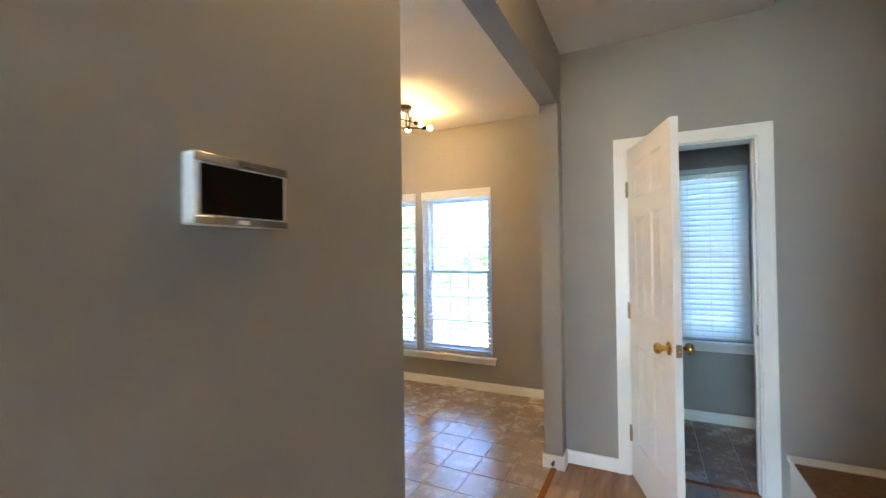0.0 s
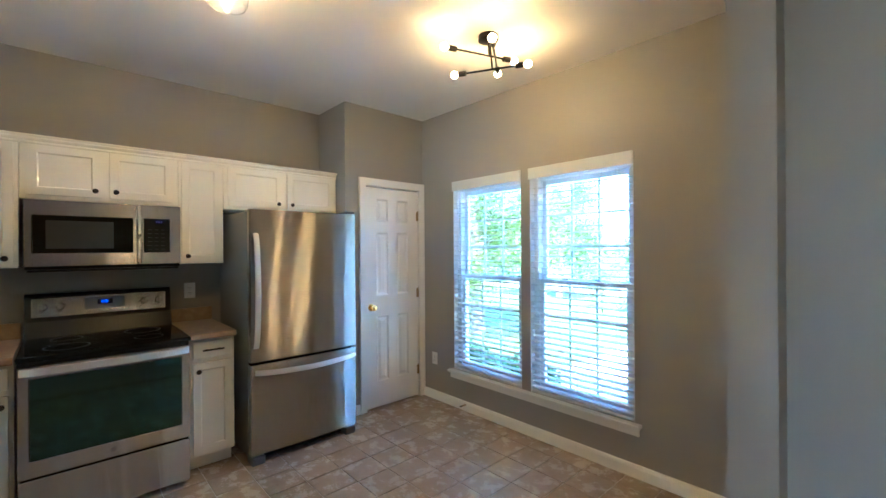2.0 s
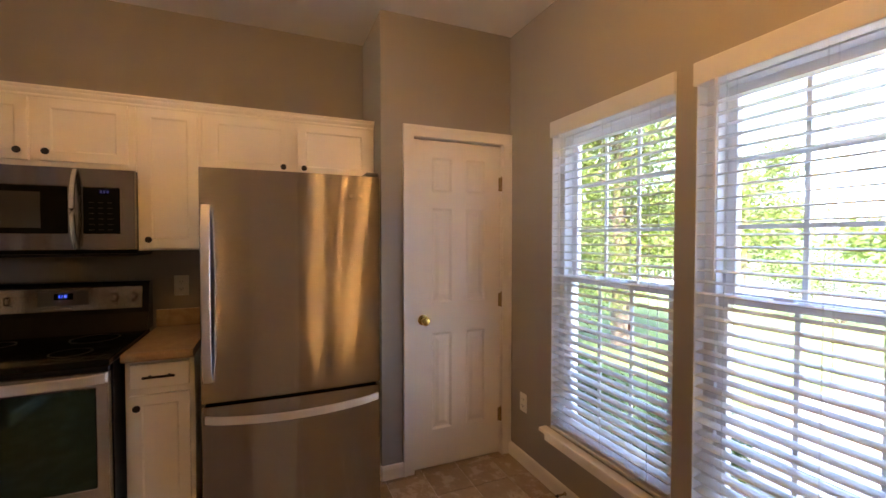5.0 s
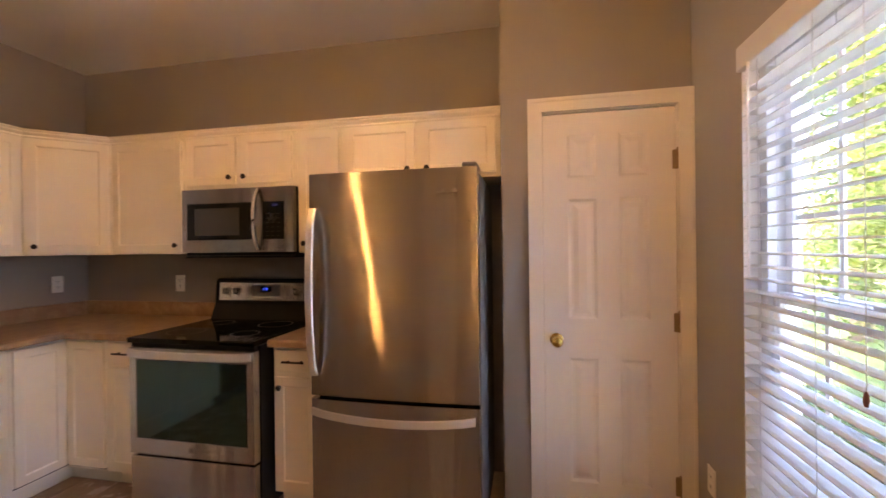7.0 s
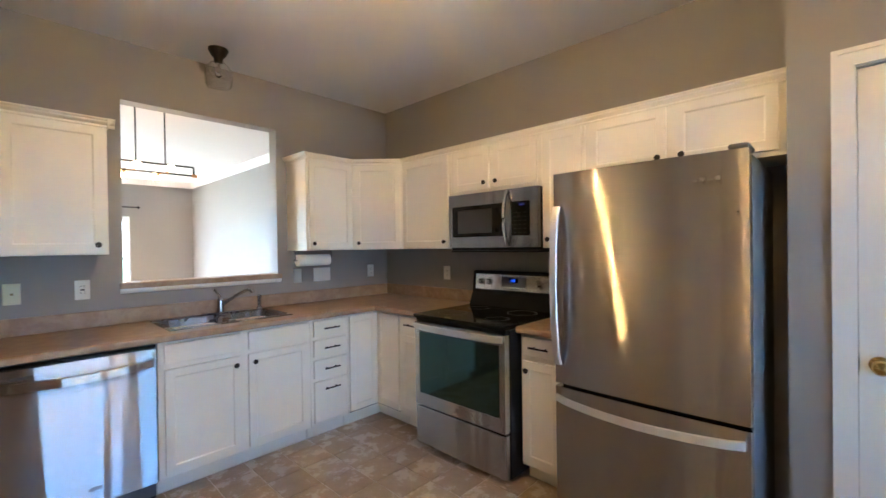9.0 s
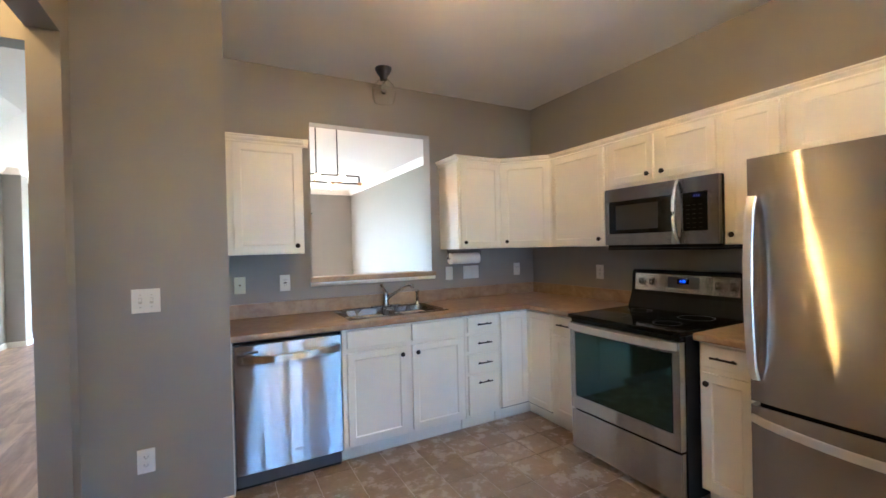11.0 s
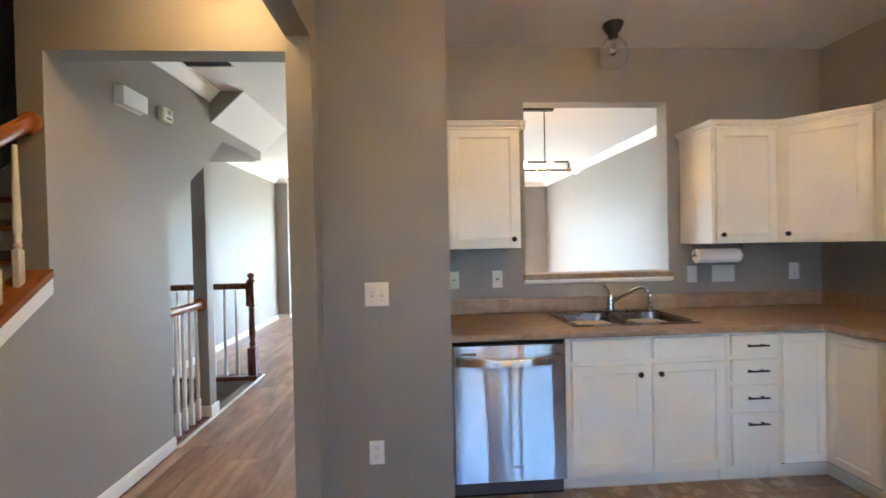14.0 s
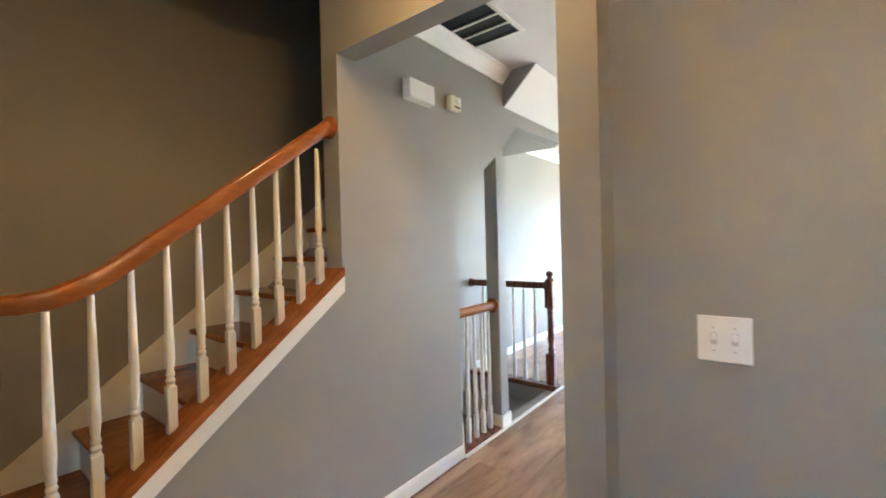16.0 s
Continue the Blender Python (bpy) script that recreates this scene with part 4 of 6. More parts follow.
# counter with the sink's cut-out, rounded front edge
SX0, SX1, SYA, SYB = 1.31, 2.02, -3.95, -3.53
CF = -3.42
wt = thing("countertop", (1.4, -3.75, BT), "tan laminate countertop with low backsplash", "countertop")
bm = counter_bm([(0.003, SX0, S_KIT + 0.003, CF), (SX1, 2.744, S_KIT + 0.003, CF), (SX0, SX1, S_KIT + 0.003, SYA), (SX0, SX1, SYB, CF), (0.003, 0.64, CF, -2.868)])
part("worktop", bm, COUNTER, wt)
bm = bmesh.new()
nose = [(0, 0), (0, -0.040), (0.008, -0.036), (0.012, -0.028), (0.012, -0.010), (0.008, -0.003)]
extrude_profile(bm, nose, (2.744, CF, 0.915), (0.652, CF, 0.915), (0, 1, 0)), extrude_profile(bm, nose, (0.64, CF, 0.915), (0.64, -2.868, 0.915), (1, 0, 0))
part("front_edge", bm, COUNTER, wt)
bm = bmesh.new()
box(bm, 0.022, 2.744, S_KIT + 0.002, S_KIT + 0.022, 0.916, 1.015), box(bm, 0.002, 0.022, S_KIT + 0.002, -2.868, 0.916, 1.015)
part("backsplash", soften(bm, 0.004), COUNTER, wt)
wt = thing("countertop", (0.32, -1.94, BT), "short tan laminate countertop beside the fridge", "countertop")
part("worktop", counter_bm([(0.003, 0.64, -2.076, -1.80)]), COUNTER, wt)
part("front_edge", extrude_profile(bmesh.new(), nose, (0.64, -2.076, 0.915), (0.64, -1.80, 0.915), (1, 0, 0)), COUNTER, wt)
part("backsplash", block(0.002, 0.022, -2.076, -1.80, 0.916, 1.015, 0.004), COUNTER, wt)

# sink with two bowls
sk = thing("kitchen_sink", (1.66, -3.74, 0.915), "stainless steel double-bowl drop-in sink", "sink")
bm = bmesh.new()


def bowl(bm, x0, x1, y0, y1, zt, zb, r=0.06, seg=5):
    """A rounded bowl: an outline sunk with sloped sides."""
    def ring(ins, z):
        v = []
        for cx, cy, a0 in ((x1 - r, y1 - r, 0), (x0 + r, y1 - r, 90), (x0 + r, y0 + r, 180), (x1 - r, y0 + r, 270)):
            for k in range(seg + 1):
                a = radians(a0 + 90 * k / seg)
                v.append(bm.verts.new((cx + (r - ins) * math.cos(a), cy + (r - ins) * math.sin(a), z)))
        return v
    rings = [ring(0, zt), ring(0.004, zt - 0.01), ring(0.012, zb + 0.03), ring(0.035, zb)]
    for a, b in zip(rings, rings[1:]):
        n = len(a)
        for i in range(n):
            bm.faces.new((a[i], a[(i + 1) % n], b[(i + 1) % n], b[i]))
    bm.faces.new(rings[-1])


for nm, xa, xb in (("bowl", 1.325, 1.65), ("bowl", 1.68, 2.005)):
    bm = bmesh.new()
    bowl(bm, xa, xb, -3.92, -3.55, 0.9185, 0.76)
    part(nm, bm, SINKM, sk, smooth=True)
bm = bmesh.new()
z0, z1 = 0.9155, 0.922
for b in ((1.29, 1.325, -3.985, -3.515), (2.005, 2.04, -3.985, -3.515), (1.325, 2.005, -3.985, -3.915), (1.325, 2.005, -3.555, -3.515), (1.65, 1.68, -3.915, -3.555)):
    box(bm, *b, z0, z1)
part("rim", bm, SINKM, sk)
for x in (1.487, 1.842):
    part("drain", lathe(bmesh.new(), [(0.042, 0), (0.042, 0.004), (0.03, 0.003), (0.01, 0.001)], Matrix.Translation((x, -3.735, 0.7605)), 18), CHROME, sk)
fc = thing("faucet", (1.62, -3.955, 0.92), "chrome single-lever kitchen faucet with a straight spout", "faucet")
part("base_plate", block(1.50, 1.74, -3.978, -3.928, 0.9225, 0.934, 0.005), CHROME, fc)
part("column", lathe(bmesh.new(), [(0.026, 0), (0.024, 0.01), (0.02, 0.03), (0.02, 0.085), (0.016, 0.10), (0.006, 0.108)], Matrix.Translation((1.62, -3.953, 0.934)), 18), CHROME, fc, smooth=True)
part("spout", tube([(1.62, -3.953, 0.97), (1.60, -3.93, 1.0), (1.555, -3.87, 1.045), (1.515, -3.81, 1.085), (1.495, -3.785, 1.097), (1.478, -3.762, 1.093), (1.472, -3.755, 1.075)], 0.012, 10), CHROME, fc, smooth=True)
part("lever", tube([(1.62, -3.953, 1.035), (1.632, -3.957, 1.06), (1.65, -3.962, 1.09), (1.655, -3.964, 1.10)], 0.0105, 8), CHROME, fc, smooth=True)
sp = thing("side_spray", (1.34, -3.955, 0.92), "chrome side spray beside the faucet", "spray")
part("collar", lathe(bmesh.new(), [(0.024, 0), (0.022, 0.012), (0.014, 0.02)], Matrix.Translation((1.345, -3.95, 0.922)), 16), CHROME, sp, smooth=True)
part("wand", lathe(bmesh.new(), [(0.012, 0), (0.014, 0.02), (0.013, 0.055), (0.017, 0.075), (0.016, 0.088), (0.006, 0.094)], Matrix.Translation((1.345, -3.95, 0.942)), 16), CHROME, sp, smooth=True)

# paper towel roll under the wall cabinet
pt = thing("paper_towel_holder", (0.94, -3.86, UB - 0.08), "wall cabinet paper towel holder with a white roll", "paper towel")
part("roll", rod(bmesh.new(), (0.79, -3.87, 1.285), (1.07, -3.87, 1.285), 0.047, seg=28), PAPER, pt, "white paper towel roll", True)
part("axle", rod(bmesh.new(), (0.765, -3.87, 1.285), (1.10, -3.87, 1.285), 0.006), CHROME, pt)
for x in (0.772, 1.095):
    part("arm", tube([(x, -3.87, 1.364), (x, -3.85, 1.34), (x, -3.85, 1.30), (x, -3.87, 1.285)], 0.006, 8), GREYP, pt)

# ---- dishwasher ----
dw = thing("dishwasher", (2.41, -3.75, 0), "stainless steel dishwasher with curved bar handle", "dishwasher")
x0, x1, yf = 2.119, 2.734, FY + 0.018
part("body", block(x0 + 0.005, x1 - 0.005, S_KIT + 0.05, yf - 0.045, 0.02, 0.866), GREYP, dw)
part("door", block(x0, x1, yf - 0.04, yf, 0.105, 0.848, 0.006), STEELD, dw)
part("control_edge", block(x0, x1, yf - 0.042, yf - 0.008, 0.850, 0.866, 0.003), BLACKE, dw)
part("kick_plate", block(x0 + 0.004, x1 - 0.004, yf - 0.075, yf - 0.06, 0.0, 0.10), BLACKE, dw)
pts = [(x0 + 0.02 + (x1 - x0 - 0.04) * i / 12, yf + 0.012 + 0.03 * math.sin(math.pi * i / 12) ** 0.5, 0.772 - 0.012 * math.sin(math.pi * i / 12)) for i in range(13)]
part("handle", strap(pts, 0.024, 0.007, (0, 0, 1)), STEEL, dw, "curved stainless bar handle", True)
part("badge", block(x1 - 0.13, x1 - 0.05, yf, yf + 0.002, 0.80, 0.812), GREYP, dw)
part("logo_mark", lathe(bmesh.new(), [(0.02, 0), (0.02, 0.0015), (0.012, 0.002)], Matrix.Translation((x0 + 0.27, yf, 0.19)) @ Matrix.Rotation(radians(-90), 4, "X") @ Matrix.Diagonal((1.5, 0.6, 1, 1)), 14), CHROME, dw)

# ---- range ----
rg = thing("kitchen_range", (0.36, -2.47, 0), "stainless and black electric range with glass cooktop", "range")
ya, yb = -2.852, -2.092
XF = 0.735
part("body", block(0.012, XF - 0.05, ya, yb, 0.03, 0.895), BLACKE, rg)
bm = block(0.10, XF + 0.01, ya - 0.004, yb + 0.004, 0.896, 0.924, 0.006)
part("cooktop", bm, BLACKG, rg, "black glass cooktop")
for x, y, r in ((0.27, -2.66, 0.075), (0.27, -2.28, 0.10), (0.55, -2.66, 0.10), (0.55, -2.28, 0.075)):
    bm = bmesh.new()
    bmesh.ops.create_circle(bm, segments=40, radius=r, matrix=Matrix.Translation((x, y, 0.9246)))
    ed = bm.edges[:]
    ext = bmesh.ops.extrude_edge_only(bm, edges=ed)
    for v in [g for g in ext["geom"] if isinstance(g, bmesh.types.BMVert)]:
        v.co.x, v.co.y = x + (v.co.x - x) * 0.965, y + (v.co.y - y) * 0.965
    part("burner_ring", bm, DARKP, rg)
bm = bmesh.new()
extrude_profile(bm, [(0.012, 0.924), (0.145, 0.924), (0.10, 1.02), (0.085, 1.175), (0.065, 1.19), (0.012, 1.19)], (0, ya, 0), (0, yb, 0), (1, 0, 0))
part("backguard", soften(bm, 0.006), BLACKE, rg)
tilt = math.degrees(math.atan2(0.015, 0.155))
BG = Matrix.Translation((0.0995, 0, 1.02)) @ Matrix.Rotation(radians(-tilt), 4, "Y")
bm = block(0.0, 0.004, ya + 0.03, yb - 0.03, 0.025, 0.145, 0.0015)
cp = part("control_panel", placed(bm, BG), STEELB, rg, "brushed steel control panel")
part("display", placed(block(0.0042, 0.0062, -2.57, -2.36, 0.055, 0.13, 0.001), BG), GREYP, cp)
part("clock_window", placed(block(0.0062, 0.0064, -2.505, -2.425, 0.085, 0.118), BG), BLACKG, cp)
bm = bmesh.new()
for i, (a, b) in enumerate(((-2.485, -2.479), (-2.473, -2.469), (-2.463, -2.451))):
    box(bm, 0.0066, 0.0070, a, b, 0.094, 0.110)
part("digits", placed(bm, BG), BLUEM, cp, "small blue clock digits")
part("logo_mark", placed(block(0.0042, 0.005, -2.50, -2.43, 0.033, 0.04), BG), GREYP, cp)
for y in (-2.77, -2.69, -2.25, -2.165):
    k = lathe(bmesh.new(), [(0.024, 0), (0.024, 0.004), (0.021, 0.006), (0.019, 0.026), (0.017, 0.028), (0.004, 0.028)], BG @ Matrix.Translation((0.0042, y, 0.088)) @ Matrix.Rotation(radians(90), 4, "Y"), 20)
    kn = part("knob", k, STEELB, cp, "round steel knob", True)
    part("grip", placed(block(0.03, 0.042, y - 0.005, y + 0.005, 0.068, 0.108, 0.002), BG), STEELB, kn)
bm = slab_with_panels(yb - ya - 0.008, 0.565, 0.045, [(0.04, yb - ya - 0.048, 0.08, 0.505)], 0.004, 0.004)
od = part("oven_door", placed(bm, Matrix.Translation((XF, ya + 0.004, 0.305)) @ turned(90)), STEELB, rg)
part("oven_window", block(XF - 0.003, XF - 0.0005, ya + 0.049, yb - 0.049, 0.39, 0.805), OVENG, od, "dark green tinted oven glass")
pts = [(XF + 0.012 + 0.04 * math.sin(math.pi * i / 14) ** 0.45, ya + 0.012 + (yb - ya - 0.024) * i / 14, 0.848) for i in range(15)]
part("handle", strap(pts, 0.021, 0.008, (0, 0, 1)), SATIN, od, "curved flat stainless oven handle", True)
part("gap_strip", block(XF - 0.04, XF - 0.012, ya + 0.006, yb - 0.006, 0.873, 0.895), BLACKE, rg)
part("drawer", block(XF - 0.045, XF - 0.002, ya + 0.004, yb - 0.004, 0.035, 0.292, 0.006), STEELB, rg, "stainless storage drawer")
part("logo_mark", lathe(bmesh.new(), [(0.014, 0), (0.014, 0.001), (0.008, 0.0015)], Matrix.Translation((XF, -2.47, 0.345)) @ Matrix.Rotation(radians(90), 4, "Y"), 12), CHROME, od)
for y in (ya + 0.05, yb - 0.05):
    part("foot", rod(bmesh.new(), (XF - 0.1, y, 0), (XF - 0.1, y, 0.035), 0.018), BLACKE, rg)

# ---- microwave ----
mw = thing("microwave", (0.19, -2.47, 1.36), "stainless over-the-range microwave with black glass door", "microwave")
ya, yb, XM = -2.838, -2.078, 0.385
part("body", block(0.006, XM - 0.03, ya, yb, 1.352, 1.758, 0.003), BLACKE, mw)
bm = slab_with_panels(yb - ya, 0.385, 0.03, [(0.03, 0.50, 0.075, 0.30), (0.555, 0.70, 0.075, 0.30)], 0.003, 0.003)
fr = part("door", placed(bm, Matrix.Translation((XM, ya, 1.372)) @ turned(90)), STEELD, mw, "stainless microwave front")
part("window", block(XM - 0.003, XM - 0.0008, ya + 0.034, ya + 0.497, 1.45, 1.668), BLACKG, fr)
part("inner_screen", block(XM - 0.0007, XM - 0.0003, ya + 0.09, ya + 0.40, 1.475, 1.64), DARKP, fr)
part("control_pad", block(XM - 0.003, XM - 0.0008, ya + 0.558, ya + 0.697, 1.45, 1.668), BLACKG, fr)
bm = bmesh.new()
for i in range(3):
    box(bm, XM - 0.0007, XM - 0.0002, ya + 0.622 + i * 0.013, ya + 0.630 + i * 0.013, 1.643, 1.656)
part("digits", bm, DIMBLUE, fr, "dim blue clock digits")
for r in range(6):
    for q in range(3):
        part("key_mark", block(XM - 0.0007, XM - 0.0003, ya + 0.578 + q * 0.036, ya + 0.598 + q * 0.036, 1.465 + r * 0.026, 1.470 + r * 0.026), BLACKE, fr)
pts = [(XM + 0.004 + 0.045 * math.sin(math.pi * i / 12) ** 0.6, ya + 0.53, 1.385 + 0.36 * i / 12) for i in range(13)]
part("handle", tube(pts, 0.012, 10), STEELB, fr, "bowed steel handle", True)
part("vent_underside", block(0.03, XM - 0.012, ya + 0.01, yb - 0.01, 1.338, 1.352, 0.004), BLACKE, mw)

# ---- refrigerator ----
fg = thing("refrigerator", (0.42, -1.35, 0), "stainless steel bottom-freezer refrigerator", "refrigerator")
ya, yb, XR = -1.752, -0.952, 0.80
part("body", block(0.05, XR - 0.085, ya + 0.004, yb - 0.004, 0.045, 1.725, 0.006), mat("fridge_side", (0.17, 0.17, 0.172), 0.45, 0.2, vary=0.05, scale=4, fine=240, bump=0.1), fg, "dark grey textured fridge body")


def bowed_front(y0, y1, z0, z1, bow=0.012, thick=0.075, n=14):
    bm = bmesh.new()
    prof = [(-thick, y0 + 0.004), (-0.012, y0)]
    for i in range(n + 1):
        s = i / n
        prof.append((bow * (1 - (2 * s - 1) ** 2) - 0.004, y0 + 0.004 + (y1 - y0 - 0.008) * s))
    prof += [(-0.012, y1), (-thick, y1 - 0.004)]
    a, b = [bm.verts.new((XR + x - 0.006, y, z0)) for x, y in prof], [bm.verts.new((XR + x - 0.006, y, z1)) for x, y in prof]
    for i in range(len(prof)):
        k = (i + 1) % len(prof)
        bm.faces.new((a[i], a[k], b[k], b[i]))
    bm.faces.new(a[::-1]), bm.faces.new(b)
    return bm


ud = part("door", bowed_front(ya, yb, 0.700, 1.735), STEEL, fg, "stainless upper fridge door", True)
fd = part("freezer_drawer", bowed_front(ya, yb, 0.075, 0.682), STEEL, fg, "stainless freezer drawer", True)
part("seal", block(XR - 0.09, XR - 0.075, ya + 0.01, yb - 0.01, 0.08, 1.72), BLACKE, fg)
pts = [(XR + 0.008 + 0.046 * math.sin(math.pi * i / 16) ** 0.5, ya + 0.03, 0.80 + 0.77 * i / 16) for i in range(17)]
part("handle", strap(pts, 0.019, 0.007, (0, 1, 0)), SATIN, ud, "bowed flat steel handle", True)
pts = [(XR + 0.012 + 0.05 * math.sin(math.pi * i / 16) ** 0.6, ya + 0.02 + (yb - ya - 0.04) * i / 16, 0.634 - 0.014 * math.sin(math.pi * i / 16)) for i in range(17)]
part("handle", strap(pts, 0.019, 0.007, (0, 0, 1)), SATIN, fd, "bowed flat steel drawer handle", True)
part("hinge_cover", block(XR - 0.16, XR - 0.01, yb - 0.07, yb - 0.004, 1.7355, 1.757, 0.008), GREYP, fg)
bm = bmesh.new()
for i in range(4):
    box(bm, XR + 0.0035, XR + 0.0048, -1.135 + i * 0.025, -1.117 + i * 0.025, 1.625, 1.632 + 0.01 * (i % 2))
part("logo_mark", bm, STEELB, ud)
part("mark", ball(bmesh.new(), (XR - 0.004, -0.99, 1.50), 0.005, 8), GREYP, ud)
for y in (ya + 0.05, yb - 0.05):
    part("foot", block(XR - 0.12, XR - 0.012, y - 0.045, y + 0.045, 0.0, 0.06, 0.012), GREYP, fg)
part("grille", block(XR - 0.14, XR - 0.09, ya + 0.09, yb - 0.09, 0.015, 0.07), BLACKE, fg)


# ---- wall plates and small fixtures ----
def plate(name, p, angle, w, h, label, category, kind_of, material=PLASTIC):
    """A cover plate at p on a wall, facing as turned(angle)."""
    m = Matrix.Translation(p) @ turned(angle)
    t = thing(name, p, label, category)
    body = part("cover", placed(block(-w / 2, w / 2, -0.006, 0, -h / 2, h / 2, 0.0025), m), material, t)
    if kind_of == "switch2":
        for x in (-0.023, 0.023):
            part("toggle", placed(block(x - 0.005, x + 0.005, -0.016, -0.006, -0.002, 0.014, 0.002), m), PLASTIC, body)
            part("slot", placed(block(x - 0.007, x + 0.007, -0.0068, -0.006, -0.014, 0.016), m), mat_slot_light, body)
            for z in (-0.03, 0.03):
                part("screw", placed(rod(bmesh.new(), (x, -0.006, z), (x, -0.0072, z), 0.0032, seg=8), m), mat_slot_light, body)
    elif kind_of == "outlet":
        for z in (-0.02, 0.02):
            o = part("socket", placed(block(-0.015, 0.015, -0.0075, -0.006, z - 0.0135, z + 0.0135, 0.003), m), PLASTIC, body)
            bm = bmesh.new()
            box(bm, -0.008, -0.0055, -0.0082, -0.0075, z - 0.002, z + 0.007), box(bm, 0.0055, 0.008, -0.0082, -0.0075, z - 0.002, z + 0.007), box(bm, -0.002, 0.002, -0.0082, -0.0075, z - 0.009, z - 0.005)
            part("slots", placed(bm, m), SLOT, o)
    elif kind_of == "gfci":
        part("face", placed(block(-0.017, 0.017, -0.009, -0.006, -0.034, 0.034, 0.002), m), PLASTIC, body)
        bm = bmesh.new()
        for z in (-0.022, 0.018):
            box(bm, -0.009, -0.006, -0.0098, -0.009, z, z + 0.009), box(bm, 0.006, 0.009, -0.0098, -0.009, z, z + 0.009)
        box(bm, -0.01, 0.01, -0.0098, -0.009, -0.004, 0.006)
        part("slots", placed(bm, m), GREYP, body)
    elif kind_of == "rocker":
        n = max(1, round(w / 0.05) - (1 if w > 0.1 else 0))
        for i in range(n):
            x = (i - (n - 1) / 2) * 0.046
            part("rocker", placed(block(x - 0.016, x + 0.016, -0.009, -0.006, -0.033, 0.033, 0.002), m), PLASTIC, body)
    elif kind_of == "jack":
        part("jack", placed(block(-0.006, 0.006, -0.0075, -0.006, -0.006, 0.006, 0.001), m), HINGEM, body)
    return t


mat_slot_light = mat("switch_detail", (0.55, 0.53, 0.48), 0.4, vary=0.03, bump=0.0)
plate("switch_plate", (3.113, -3.305, 1.158), 180, 0.118, 0.118, "white double toggle switch plate on the pier", "light switch", "switch2")
plate("power_outlet", (3.13, -3.305, 0.37), 180, 0.074, 0.118, "white duplex power outlet on the pier", "power outlet", "outlet")
plate("phone_jack", (2.665, S_KIT, 1.15), 180, 0.072, 0.118, "ivory phone jack plate beside the sink", "wall plate", "jack", IVORY)
plate("power_outlet", (2.365, S_KIT, 1.15), 180, 0.072, 0.118, "white safety outlet beside the pass-through", "power outlet", "gfci")
plate("switch_plate", (0.975, S_KIT, 1.15), 180, 0.07, 0.118, "white single rocker switch plate", "light switch", "rocker")
plate("switch_plate", (0.745, S_KIT, 1.15), 180, 0.165, 0.118, "wide white three-gang switch plate", "light switch", "rocker")
plate("power_outlet", (0.215, S_KIT, 1.155), 180, 0.075, 0.118, "white duplex outlet above the counter corner", "power outlet", "outlet")
plate("power_outlet", (0.0, -3.225, 1.15), 90, 0.075, 0.118, "white duplex outlet beside the range", "power outlet", "outlet")
plate("power_outlet", (0.0, -1.95, 1.15), 90, 0.075, 0.118, "white duplex outlet beside the fridge", "power outlet", "outlet")
plate("power_outlet", (0.66, 0.0, 0.395), 0, 0.072, 0.116, "white duplex outlet low beside the window", "power outlet", "outlet")
plate("switch_plate", (ST_FAR, -7.9, 1.3), -90, 0.075, 0.118, "white switch plate on the living room wall", "light switch", "rocker")
plate("power_outlet", (ST_FAR, -8.3, 0.40), -90, 0.075, 0.118, "white duplex outlet in the living room", "power outlet", "outlet")
ds = thing("door_stop", (3.44, -1.279, 0.05), "small dark door stop on the pilaster plinth", "door stop")
part("spring", rod(bmesh.new(), (3.44, -1.279, 0.05), (3.44, -1.315, 0.05), 0.007), SLOT, ds)
part("tip", rod(bmesh.new(), (3.44, -1.315, 0.05), (3.44, -1.325, 0.05), 0.011), SLOT, ds)

# wall tablet in a steel-coloured frame beside the opening
th = thing("wall_tablet", (EX1, -3.625, 1.475), "dark wall tablet in a silver and white frame", "control panel")
m = Matrix.Translation((EX1, -3.625, 1.475)) @ turned(90) @ Matrix.Diagonal((0.84, 1, 0.90, 1))
part("housing", placed(block(-0.085, 0.085, -0.024, 0, -0.05, 0.05, 0.004), m), PLASTIC, th)
part("screen", placed(block(-0.076, 0.078, -0.0255, -0.024, -0.036, 0.034, 0.001), m), BLACKG, th)
part("top_strip", placed(block(-0.085, 0.085, -0.0265, -0.0242, 0.036, 0.049, 0.001), m), STEELB, th)
part("bottom_strip", placed(block(-0.085, 0.085, -0.0265, -0.0242, -0.049, -0.038, 0.001), m), STEELB, th)
part("button", placed(block(-0.014, 0.006, -0.0282, -0.0266, -0.047, -0.041, 0.001), m), PLASTIC, th)
part("speaker_grille", placed(block(-0.012, 0.014, -0.0275, -0.0266, 0.040, 0.047, 0.001), m), GREYP, th)

# door chime and detector on the stair wall
ch = thing("door_chime", (ST_X, -3.86, 2.31), "white door chime box high on the stair wall", "door chime")
part("box", block(ST_X - 0.055, ST_X, -3.98, -3.76, 2.255, 2.365, 0.006), PLASTIC, ch)
part("mount", block(ST_X - 0.01, ST_X, -3.985, -3.755, 2.25, 2.37, 0.002), PLASTIC, ch)
sd = thing("motion_detector", (ST_X, -4.20, 2.33), "ivory alarm detector on the stair wall", "detector")
part("body", block(ST_X - 0.045, ST_X, -4.27, -4.155, 2.28, 2.375, 0.012), IVORY, sd)
part("lens", ball(bmesh.new(), (ST_X - 0.045, -4.22, 2.34), 0.018, 12), PLASTIC, sd, smooth=True)
